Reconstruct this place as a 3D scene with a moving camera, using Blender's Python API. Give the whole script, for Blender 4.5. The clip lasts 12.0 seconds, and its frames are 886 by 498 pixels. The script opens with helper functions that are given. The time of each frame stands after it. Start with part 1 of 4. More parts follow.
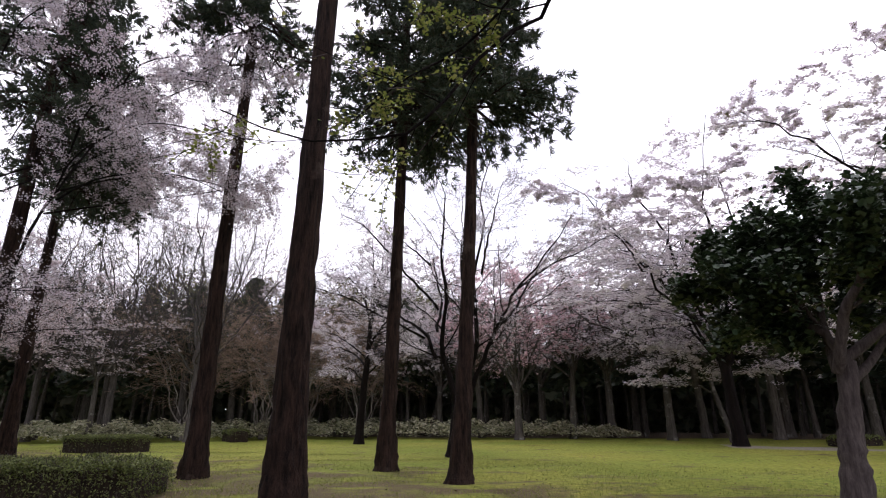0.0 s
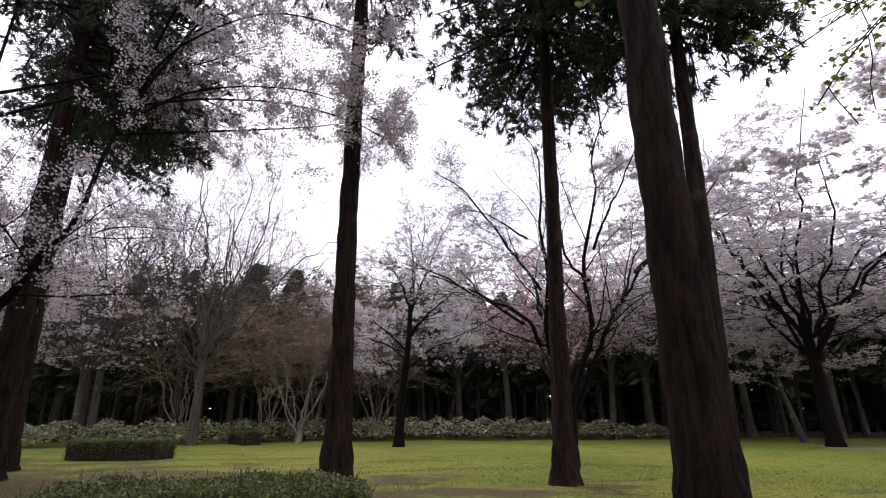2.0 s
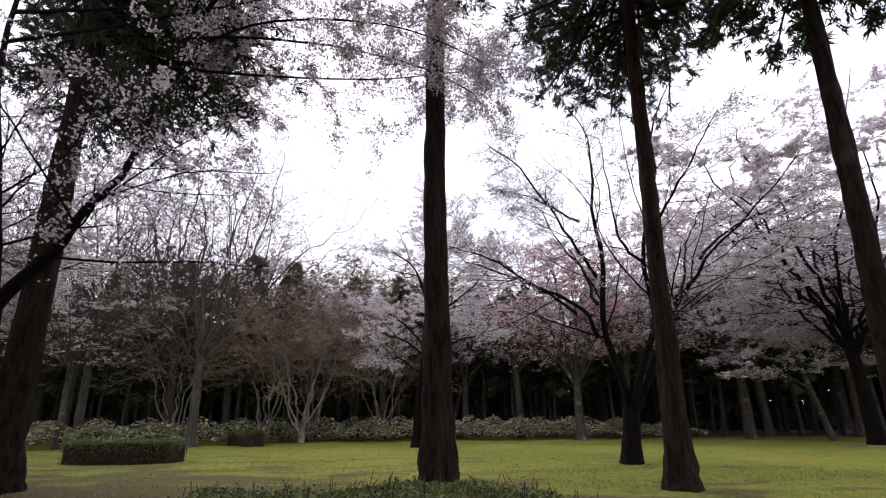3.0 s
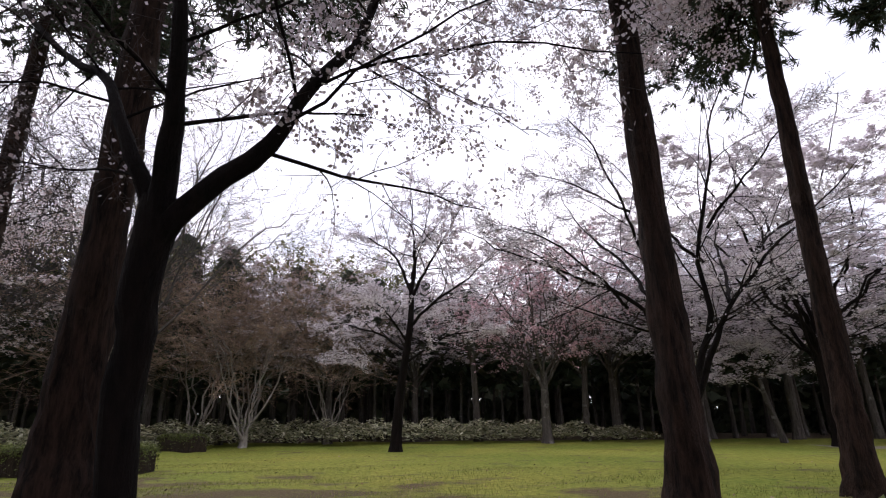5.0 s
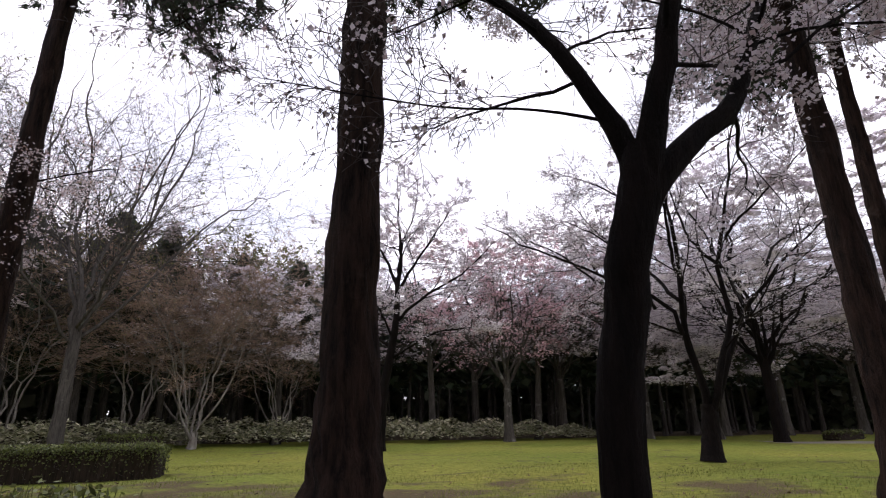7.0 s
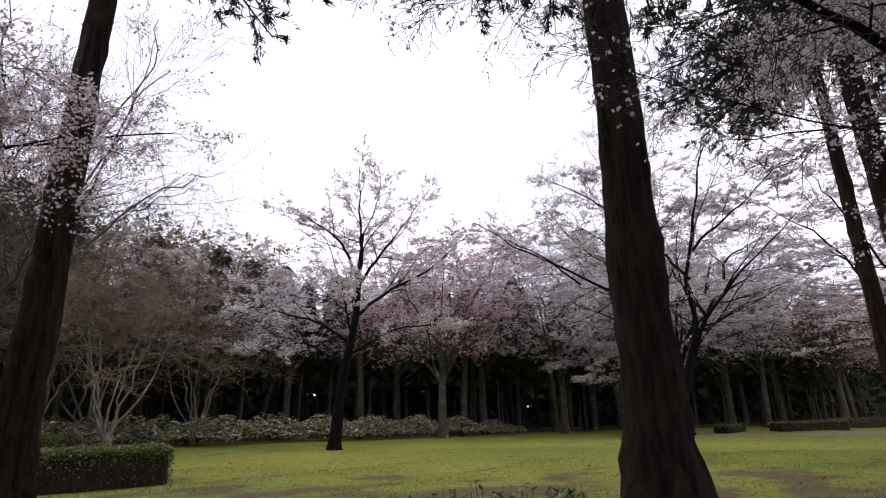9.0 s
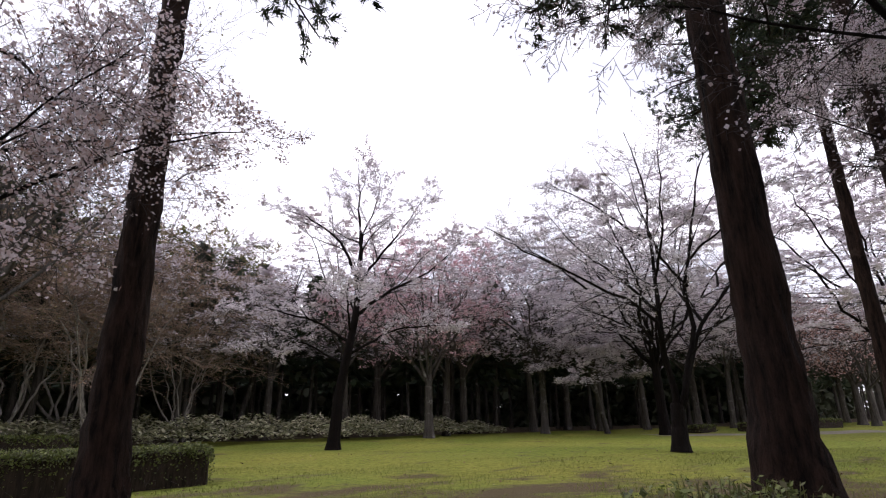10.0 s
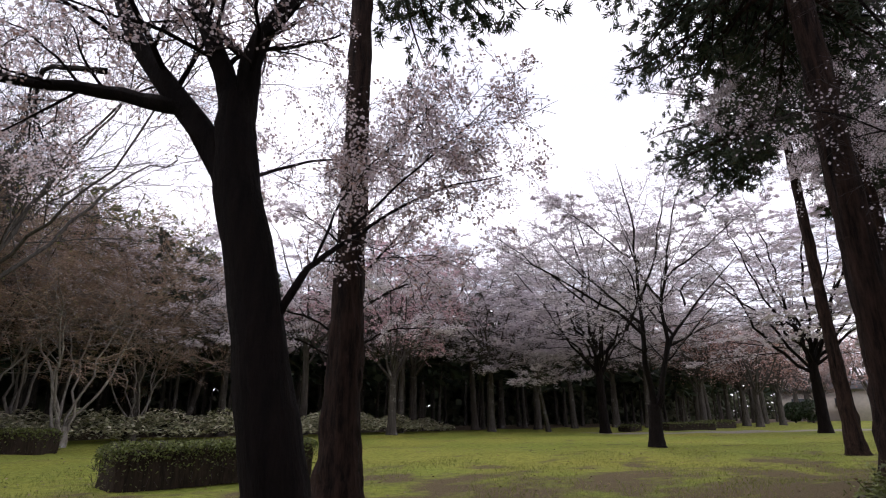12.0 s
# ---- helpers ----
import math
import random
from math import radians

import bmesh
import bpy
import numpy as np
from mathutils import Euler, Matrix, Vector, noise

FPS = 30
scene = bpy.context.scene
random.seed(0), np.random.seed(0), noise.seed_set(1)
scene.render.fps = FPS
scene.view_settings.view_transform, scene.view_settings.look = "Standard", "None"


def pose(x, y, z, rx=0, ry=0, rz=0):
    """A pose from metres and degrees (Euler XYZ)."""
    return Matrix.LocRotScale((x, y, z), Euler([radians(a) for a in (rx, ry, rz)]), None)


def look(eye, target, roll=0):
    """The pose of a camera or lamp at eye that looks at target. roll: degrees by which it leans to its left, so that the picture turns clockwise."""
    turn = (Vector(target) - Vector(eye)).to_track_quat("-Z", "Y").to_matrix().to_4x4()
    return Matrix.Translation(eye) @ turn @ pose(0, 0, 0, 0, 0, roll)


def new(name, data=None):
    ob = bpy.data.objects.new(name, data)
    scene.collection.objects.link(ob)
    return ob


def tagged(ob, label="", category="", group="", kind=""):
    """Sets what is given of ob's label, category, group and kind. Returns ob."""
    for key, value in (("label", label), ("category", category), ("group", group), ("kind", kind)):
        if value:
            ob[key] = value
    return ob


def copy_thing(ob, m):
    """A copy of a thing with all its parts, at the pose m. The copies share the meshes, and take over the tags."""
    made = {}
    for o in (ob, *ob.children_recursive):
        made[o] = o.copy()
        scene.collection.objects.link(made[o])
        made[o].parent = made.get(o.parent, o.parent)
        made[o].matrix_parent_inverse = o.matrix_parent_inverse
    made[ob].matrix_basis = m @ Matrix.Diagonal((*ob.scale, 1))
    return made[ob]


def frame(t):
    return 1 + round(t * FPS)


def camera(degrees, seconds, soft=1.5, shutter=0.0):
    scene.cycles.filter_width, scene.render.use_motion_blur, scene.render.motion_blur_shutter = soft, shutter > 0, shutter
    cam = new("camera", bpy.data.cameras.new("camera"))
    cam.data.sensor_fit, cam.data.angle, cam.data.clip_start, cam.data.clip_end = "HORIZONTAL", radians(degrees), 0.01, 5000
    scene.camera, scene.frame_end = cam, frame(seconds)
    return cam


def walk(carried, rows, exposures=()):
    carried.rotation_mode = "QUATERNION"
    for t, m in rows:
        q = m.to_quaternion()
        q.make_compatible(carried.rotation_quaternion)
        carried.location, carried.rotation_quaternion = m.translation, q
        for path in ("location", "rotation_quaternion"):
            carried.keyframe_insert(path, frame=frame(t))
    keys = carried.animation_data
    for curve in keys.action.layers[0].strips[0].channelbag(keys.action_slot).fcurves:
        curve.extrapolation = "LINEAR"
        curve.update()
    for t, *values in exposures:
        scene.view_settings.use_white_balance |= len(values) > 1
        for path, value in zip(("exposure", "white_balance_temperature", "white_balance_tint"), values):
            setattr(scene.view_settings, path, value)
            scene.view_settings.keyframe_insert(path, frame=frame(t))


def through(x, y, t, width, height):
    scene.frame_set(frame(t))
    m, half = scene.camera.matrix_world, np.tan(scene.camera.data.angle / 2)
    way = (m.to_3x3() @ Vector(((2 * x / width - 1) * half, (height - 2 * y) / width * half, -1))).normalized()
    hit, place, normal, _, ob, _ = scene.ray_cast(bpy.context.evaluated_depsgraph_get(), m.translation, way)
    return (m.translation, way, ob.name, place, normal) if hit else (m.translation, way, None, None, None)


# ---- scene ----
cam = camera(78.2, 12.0, soft=1.1)
PATH = [
    (0, (0.580, 0.763, 1.170), (0.273, 2.646, 1.771), -0.4),
    (0.5, (-0.740, 1.387, 1.183), (-1.016, 3.274, 1.785), -0.6),
    (1, (-2.038, 2.002, 1.199), (-2.267, 3.896, 1.799), -0.6),
    (1.5, (-3.319, 2.695, 1.209), (-3.510, 4.593, 1.809), -0.5),
    (2, (-4.549, 3.378, 1.209), (-4.710, 5.280, 1.807), -0.6),
    (2.5, (-5.647, 4.009, 1.198), (-5.756, 5.915, 1.792), -0.8),
    (3, (-6.752, 4.806, 1.164), (-6.832, 6.713, 1.762), -0.8),
    (3.5, (-7.890, 5.437, 1.133), (-7.945, 7.344, 1.733), -0.9),
    (5.3, (-11.496, 7.185, 1.134), (-11.105, 9.050, 1.741), -0.5),
    (5.5, (-11.880, 7.306, 1.134), (-11.434, 9.159, 1.740), -0.5),
    (6, (-12.797, 7.686, 1.094), (-12.319, 9.530, 1.701), -0.7),
    (6.5, (-13.680, 8.005, 1.055), (-13.140, 9.832, 1.663), -0.8),
    (7, (-14.575, 8.424, 1.077), (-13.932, 10.219, 1.681), -0.7),
    (7.2, (-14.913, 8.561, 1.083), (-14.248, 10.348, 1.687), -0.7),
    (9, (-17.857, 10.096, 1.132), (-16.816, 11.699, 1.720), -1.0),
    (9.5, (-18.573, 10.542, 1.141), (-17.465, 12.100, 1.728), -0.9),
    (10, (-19.436, 10.862, 1.149), (-18.274, 12.380, 1.736), -0.9),
    (10.5, (-20.336, 11.136, 1.154), (-19.144, 12.630, 1.742), -0.8),
    (11, (-21.332, 11.351, 1.154), (-20.095, 12.807, 1.745), -0.6),
    (11.5, (-22.362, 11.985, 1.155), (-21.041, 13.366, 1.744), -0.4),
    (12, (-23.339, 12.631, 1.153), (-21.913, 13.908, 1.732), -0.2),
]
walk(cam, [(t, look(eye, target, roll)) for t, eye, target, roll in PATH],
     exposures=[(0, 0.7, 6250, 20), (1.5, 0.64, 6250, 20), (3.3, 0.54, 6250, 20), (12, 0.5, 6250, 20)])

# ---------------------------------------------------------------- light
world = bpy.data.worlds.new("world")
scene.world = world
world.use_nodes = True
wn, wl = world.node_tree.nodes, world.node_tree.links
wn.clear()
sky = wn.new("ShaderNodeTexSky")
sky.sky_type = "NISHITA"
sky.sun_disc = False
sky.sun_elevation = radians(48)
sky.sun_rotation = radians(324)
sky.air_density, sky.dust_density, sky.ozone_density = 1.0, 2.0, 1.0
tc = wn.new("ShaderNodeTexCoord")
stretch = wn.new("ShaderNodeMapping")
stretch.inputs["Scale"].default_value = (1.0, 1.0, 3.2)
cloud = wn.new("ShaderNodeTexNoise")
cloud.inputs["Scale"].default_value = 2.6
cloud.inputs["Detail"].default_value = 7
cloud.inputs["Roughness"].default_value = 0.55
cover = wn.new("ShaderNodeMapRange")
cover.inputs["From Min"].default_value, cover.inputs["From Max"].default_value = 0.38, 0.56
cover.inputs["To Min"].default_value, cover.inputs["To Max"].default_value = 0.5, 1.0
veil = wn.new("ShaderNodeMix")
veil.data_type = "RGBA"
veil.inputs[7].default_value = (12.6, 12.5, 13.0, 1)
back = wn.new("ShaderNodeBackground")
back.inputs["Strength"].default_value = 0.1
out = wn.new("ShaderNodeOutputWorld")
wl.new(tc.outputs["Generated"], stretch.inputs["Vector"])
wl.new(stretch.outputs["Vector"], cloud.inputs["Vector"])
wl.new(cloud.outputs["Fac"], cover.inputs["Value"])
wl.new(cover.outputs["Result"], veil.inputs[0])
wl.new(sky.outputs["Color"], veil.inputs[6])
wl.new(veil.outputs[2], back.inputs["Color"])
wl.new(back.outputs["Background"], out.inputs["Surface"])

sun = new("sun", bpy.data.lights.new("sun", "SUN"))
sun.data.energy, sun.data.angle, sun.data.color = 0.7, radians(14), (1.0, 0.96, 0.9)
sun.matrix_world = look((-40, 75, 80), (0, 20, 0))


# ---------------------------------------------------------------- materials
def material(name):
    m = bpy.data.materials.new(name)
    m.use_nodes = True
    n = m.node_tree.nodes
    return m, n, m.node_tree.links, n["Principled BSDF"]


def ramp(n, stops):
    r = n.new("ShaderNodeValToRGB")
    while len(r.color_ramp.elements) < len(stops):
        r.color_ramp.elements.new(0.5)
    for e, (p, c) in zip(r.color_ramp.elements, stops):
        e.position, e.color = p, (*c, 1)
    return r


def noise_at(n, l, scale, detail=5, rough=0.6, stretch=(1, 1, 1), space="Object"):
    c = n.new("ShaderNodeTexCoord")
    m = n.new("ShaderNodeMapping")
    m.inputs["Scale"].default_value = stretch
    t = n.new("ShaderNodeTexNoise")
    t.inputs["Scale"].default_value, t.inputs["Detail"].default_value, t.inputs["Roughness"].default_value = scale, detail, rough
    l.new(c.outputs[space], m.inputs["Vector"])
    l.new(m.outputs["Vector"], t.inputs["Vector"])
    return t


def mixed(n, l, fac, a, b):
    x = n.new("ShaderNodeMix")
    x.data_type = "RGBA"
    for i, v in ((0, fac), (6, a), (7, b)):
        if isinstance(v, (int, float)):
            x.inputs[i].default_value = v
        elif isinstance(v, tuple):
            x.inputs[i].default_value = (*v, 1)
        else:
            l.new(v, x.inputs[i])
    return x.outputs[2]


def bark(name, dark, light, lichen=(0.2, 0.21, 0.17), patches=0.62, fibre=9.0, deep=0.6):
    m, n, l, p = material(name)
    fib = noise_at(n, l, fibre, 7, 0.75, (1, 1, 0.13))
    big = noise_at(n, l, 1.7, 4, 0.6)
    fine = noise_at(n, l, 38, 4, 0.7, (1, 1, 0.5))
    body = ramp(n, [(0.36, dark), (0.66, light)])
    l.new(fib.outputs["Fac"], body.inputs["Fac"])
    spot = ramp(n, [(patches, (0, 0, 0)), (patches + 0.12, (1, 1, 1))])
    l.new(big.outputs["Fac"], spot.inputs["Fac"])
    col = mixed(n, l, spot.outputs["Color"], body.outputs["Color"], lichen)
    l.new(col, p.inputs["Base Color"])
    p.inputs["Roughness"].default_value = 0.92
    p.inputs["Specular IOR Level"].default_value = 0.15
    add = n.new("ShaderNodeMath")
    add.operation = "MULTIPLY_ADD"
    add.inputs[1].default_value = 0.35
    l.new(fine.outputs["Fac"], add.inputs[0])
    l.new(fib.outputs["Fac"], add.inputs[2])
    b = n.new("ShaderNodeBump")
    b.inputs["Strength"].default_value, b.inputs["Distance"].default_value = deep, 0.08
    l.new(add.outputs[0], b.inputs["Height"])
    l.new(b.outputs["Normal"], p.inputs["Normal"])
    return m


def foliage(name, tones, through=0.35, rough=0.6, gloss=0.25):
    """Leaves or petals: every card takes a tone of its own from the row of tones."""
    m, n, l, p = material(name)
    g = n.new("ShaderNodeNewGeometry")
    r = ramp(n, [(i / max(1, len(tones) - 1), t) for i, t in enumerate(tones)])
    l.new(g.outputs["Random Per Island"], r.inputs["Fac"])
    l.new(r.outputs["Color"], p.inputs["Base Color"])
    p.inputs["Roughness"].default_value = rough
    p.inputs["Specular IOR Level"].default_value = gloss
    t = n.new("ShaderNodeBsdfTranslucent")
    l.new(r.outputs["Color"], t.inputs["Color"])
    x = n.new("ShaderNodeMixShader")
    x.inputs[0].default_value = through
    l.new(p.outputs[0], x.inputs[1])
    l.new(t.outputs[0], x.inputs[2])
    l.new(x.outputs[0], n["Material Output"].inputs["Surface"])
    return m


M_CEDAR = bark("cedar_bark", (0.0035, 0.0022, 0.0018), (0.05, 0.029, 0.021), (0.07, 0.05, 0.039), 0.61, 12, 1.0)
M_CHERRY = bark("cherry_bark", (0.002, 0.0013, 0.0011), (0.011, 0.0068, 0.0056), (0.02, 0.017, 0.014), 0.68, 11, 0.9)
M_PALE = bark("pale_bark", (0.03, 0.026, 0.022), (0.11, 0.098, 0.085), (0.26, 0.255, 0.23), 0.57, 10, 0.4)
M_GREY = bark("grey_bark", (0.035, 0.031, 0.028), (0.12, 0.108, 0.095), (0.17, 0.17, 0.14), 0.6, 12, 0.3)
M_TWIG = bark("twig_bark", (0.035, 0.028, 0.027), (0.1, 0.082, 0.078), (0.12, 0.11, 0.1), 0.7, 20, 0.2)
M_BROWNTWIG = bark("brown_twig", (0.23, 0.165, 0.125), (0.42, 0.31, 0.245), (0.34, 0.3, 0.21), 0.7, 20, 0.2)
M_STEM = bark("pale_stem", (0.14, 0.125, 0.11), (0.34, 0.31, 0.275), (0.38, 0.37, 0.33), 0.55, 12, 0.3)
M_BUD = foliage("brown_bud", [(0.28, 0.18, 0.125), (0.43, 0.29, 0.22), (0.33, 0.29, 0.16), (0.48, 0.34, 0.27)], 0.4)
M_GREYTWIG = bark("grey_twig", (0.05, 0.045, 0.043), (0.13, 0.12, 0.115), (0.12, 0.115, 0.11), 0.7, 20, 0.2)
# twig brown, darkened to carry the shade inside a hedge
M_CORE = bark("hedge_shade", (0.012, 0.009, 0.007), (0.05, 0.036, 0.026), (0.045, 0.036, 0.024), 0.7, 20, 0.2)
M_WHITE = foliage("white_blossom", [(0.64, 0.59, 0.62), (0.76, 0.71, 0.74), (0.82, 0.78, 0.81), (0.7, 0.63, 0.66)], 0.4)
M_THIN = foliage("thin_blossom", [(0.6, 0.54, 0.58), (0.72, 0.66, 0.7), (0.48, 0.38, 0.38), (0.76, 0.72, 0.75), (0.64, 0.57, 0.61)], 0.4)
M_CREAM = foliage("pale_blossom", [(0.62, 0.55, 0.57), (0.74, 0.69, 0.71), (0.48, 0.37, 0.34), (0.76, 0.72, 0.74), (0.64, 0.56, 0.58)], 0.35)
M_HALF = foliage("blossom_with_young_leaves", [(0.64, 0.54, 0.56), (0.78, 0.72, 0.75), (0.4, 0.26, 0.21), (0.8, 0.74, 0.77), (0.62, 0.5, 0.5)], 0.4)
M_PINK = foliage("pink_blossom", [(0.6, 0.36, 0.4), (0.72, 0.5, 0.53), (0.78, 0.6, 0.62), (0.5, 0.3, 0.33)], 0.4)
M_RED = foliage("red_young_leaf", [(0.32, 0.14, 0.1), (0.5, 0.32, 0.28), (0.68, 0.55, 0.54), (0.38, 0.2, 0.15)], 0.4)
M_NEEDLE = foliage("cedar_needles", [(0.018, 0.03, 0.019), (0.036, 0.054, 0.031), (0.056, 0.074, 0.042), (0.062, 0.06, 0.034)], 0.2, 0.6, 0.2)
M_DARKLEAF = foliage("evergreen_leaf", [(0.012, 0.024, 0.01), (0.025, 0.045, 0.018), (0.04, 0.065, 0.026)], 0.15, 0.4, 0.4)
M_SCRUB = foliage("scrub_leaf", [(0.05, 0.06, 0.035), (0.085, 0.1, 0.055), (0.12, 0.12, 0.075)], 0.3, 0.5, 0.3)
M_FRESH = foliage("fresh_leaf", [(0.16, 0.2, 0.04), (0.26, 0.28, 0.07), (0.12, 0.17, 0.04), (0.3, 0.27, 0.1)], 0.5)
M_OLIVE = foliage("olive_leaf", [(0.1, 0.11, 0.04), (0.17, 0.18, 0.06), (0.2, 0.17, 0.08)], 0.4)
M_HEDGE = foliage("hedge_leaf", [(0.05, 0.06, 0.02), (0.12, 0.15, 0.04), (0.19, 0.225, 0.06), (0.08, 0.07, 0.035)], 0.3, 0.5, 0.3)
M_SASA = foliage("bamboo_grass_leaf", [(0.2, 0.21, 0.11), (0.34, 0.35, 0.2), (0.62, 0.6, 0.46), (0.3, 0.3, 0.17)], 0.3, 0.5, 0.3)
M_BLADE = foliage("grass_blade", [(0.13, 0.16, 0.035), (0.2, 0.23, 0.055), (0.28, 0.28, 0.09), (0.17, 0.2, 0.045)], 0.5)
M_LITTER = foliage("dead_leaf", [(0.1, 0.06, 0.035), (0.2, 0.13, 0.08), (0.05, 0.035, 0.025), (0.3, 0.22, 0.17)], 0.1, 0.8, 0.1)


def ground_material():
    m, n, l, p = material("mossy_lawn")
    fine = noise_at(n, l, 7, 8, 0.7)
    mid = noise_at(n, l, 0.55, 6, 0.62, (1, 1.5, 1))
    large = noise_at(n, l, 0.13, 4, 0.55)
    grain = noise_at(n, l, 60, 4, 0.7)
    grass = ramp(n, [(0.3, (0.092, 0.108, 0.021)), (0.5, (0.195, 0.216, 0.041)), (0.72, (0.305, 0.3, 0.072))])
    l.new(fine.outputs["Fac"], grass.inputs["Fac"])
    tint = ramp(n, [(0.35, (0.78, 0.9, 0.75)), (0.65, (1.1, 1.0, 0.95))])
    l.new(large.outputs["Fac"], tint.inputs["Fac"])
    mul = n.new("ShaderNodeMix")
    mul.data_type, mul.blend_type = "RGBA", "MULTIPLY"
    mul.inputs[0].default_value = 1
    l.new(grass.outputs["Color"], mul.inputs[6])
    l.new(tint.outputs["Color"], mul.inputs[7])
    soil = ramp(n, [(0.35, (0.045, 0.031, 0.02)), (0.55, (0.115, 0.083, 0.053)), (0.75, (0.2, 0.15, 0.1))])
    l.new(grain.outputs["Fac"], soil.inputs["Fac"])
    # bare earth grows towards the trodden strip along the trees
    c = n.new("ShaderNodeTexCoord")
    sep = n.new("ShaderNodeSeparateXYZ")
    l.new(c.outputs["Object"], sep.inputs[0])

    def line(a, b, off):
        s = n.new("ShaderNodeMath")
        s.operation = "MULTIPLY_ADD"
        s.inputs[1].default_value, s.inputs[2].default_value = a, off
        l.new(sep.outputs["X"], s.inputs[0])
        t = n.new("ShaderNodeMath")
        t.operation = "MULTIPLY_ADD"
        t.inputs[1].default_value = b
        l.new(sep.outputs["Y"], t.inputs[0])
        l.new(s.outputs[0], t.inputs[2])
        return t.outputs[0]

    def ranged(v, a, b, lo, hi):
        r = n.new("ShaderNodeMapRange")
        for k, x in zip(("From Min", "From Max", "To Min", "To Max"), (a, b, lo, hi)):
            r.inputs[k].default_value = x
        l.new(v, r.inputs["Value"])
        return r.outputs["Result"]

    def summed(a, b):
        s = n.new("ShaderNodeMath")
        s.operation = "ADD"
        l.new(a, s.inputs[0])
        l.new(b, s.inputs[1])
        return s.outputs[0]

    near = ranged(line(0.46, 0.888, 0.0), 6.0, 15.0, 0.27, 0.0)
    bare = ranged(summed(mid.outputs["Fac"], near), 0.58, 0.7, 0, 0.9)
    col = mixed(n, l, bare, mul.outputs[2], soil.outputs["Color"])
    # dark leaf litter under the wood
    wood = ranged(summed(line(0.22, 1.0, 0.0), mid.outputs["Fac"]), 42.2, 43.6, 0, 1)
    litter = ramp(n, [(0.3, (0.045, 0.034, 0.025)), (0.7, (0.13, 0.1, 0.075))])
    l.new(fine.outputs["Fac"], litter.inputs["Fac"])
    col = mixed(n, l, wood, col, litter.outputs["Color"])
    # trodden path of pale earth
    dist = n.new("ShaderNodeMath")
    dist.operation = "ABSOLUTE"
    l.new(line(0.5, 0.866, -29.0), dist.inputs[0])
    side = n.new("ShaderNodeMath")
    side.operation = "GREATER_THAN"
    side.inputs[1].default_value = 9.0
    l.new(sep.outputs["X"], side.inputs[0])
    lane = n.new("ShaderNodeMath")
    lane.operation = "MULTIPLY"
    l.new(ranged(dist.outputs[0], 1.0, 1.9, 1, 0), lane.inputs[0])
    l.new(side.outputs[0], lane.inputs[1])
    pale = ramp(n, [(0.3, (0.16, 0.14, 0.12)), (0.7, (0.3, 0.27, 0.24))])
    l.new(fine.outputs["Fac"], pale.inputs["Fac"])
    col = mixed(n, l, lane.outputs[0], col, pale.outputs["Color"])
    l.new(col, p.inputs["Base Color"])
    p.inputs["Roughness"].default_value = 0.95
    p.inputs["Specular IOR Level"].default_value = 0.1
    b = n.new("ShaderNodeBump")
    b.inputs["Strength"].default_value, b.inputs["Distance"].default_value = 0.7, 0.06
    l.new(fine.outputs["Fac"], b.inputs["Height"])
    l.new(b.outputs["Normal"], p.inputs["Normal"])
    return m


# ---------------------------------------------------------------- mesh tools
def raw_mesh(name, verts, faces, mat, smooth=False):
    me = bpy.data.meshes.new(name)
    faces = np.asarray(faces, np.int32)
    verts = np.asarray(verts, np.float32).reshape(-1, 3)
    k = faces.shape[1]
    me.vertices.add(len(verts))
    me.vertices.foreach_set("co", verts.ravel())
    me.loops.add(faces.size)
    me.loops.foreach_set("vertex_index", faces.ravel())
    me.polygons.add(len(faces))
    me.polygons.foreach_set("loop_start", np.arange(0, faces.size, k, dtype=np.int32))
    me.polygons.foreach_set("loop_total", np.full(len(faces), k, np.int32))
    if smooth:
        me.polygons.foreach_set("use_smooth", np.ones(len(faces), bool))
    me.materials.append(mat)
    me.update(calc_edges=True)
    return me


def part(name, verts, faces, mat, parent, label="", smooth=False):
    ob = new(name, raw_mesh(name, verts, faces, mat, smooth))
    ob.parent = parent
    if label:
        ob["label"] = label
    return ob


def thing(name, m, label, category, group="", kind=""):
    ob = new(name)
    ob.matrix_basis = m
    ob.empty_display_size = 0.3
    return tagged(ob, label, category, group, kind)


def unit(v):
    return v / np.maximum(np.linalg.norm(v, axis=-1, keepdims=True), 1e-9)


def tubes(P, R, sides):
    """Tapered tubes along the polylines P (b, n, 3) with radii R (b, n) or (b, n, sides)."""
    b, n, _ = P.shape
    T = np.gradient(P, axis=1)
    T = unit(T)
    mean = unit(T.mean(1))
    ref = np.where(np.abs(mean[:, 2:3]) > 0.8, np.array([[1.0, 0, 0]]), np.array([[0, 0, 1.0]]))
    S = unit(np.cross(T, ref[:, None, :]))
    W = np.cross(S, T)
    a = np.arange(sides) * 2 * np.pi / sides
    R = R if R.ndim == 3 else R[:, :, None]
    V = P[:, :, None, :] + R[..., None] * (S[:, :, None, :] * np.cos(a)[None, None, :, None] + W[:, :, None, :] * np.sin(a)[None, None, :, None])
    i = (np.arange(b)[:, None, None] * n + np.arange(n - 1)[None, :, None]) * sides
    j = np.arange(sides)[None, None, :]
    k = (j + 1) % sides
    F = np.stack([i + j, i + k, i + sides + k, i + sides + j], -1).reshape(-1, 4)
    return V.reshape(-1, 3), F


def joined(pieces):
    V, F, at = [], [], 0
    for v, f in pieces:
        V.append(v)
        F.append(f + at)
        at += len(v)
    return np.concatenate(V), np.concatenate(F)


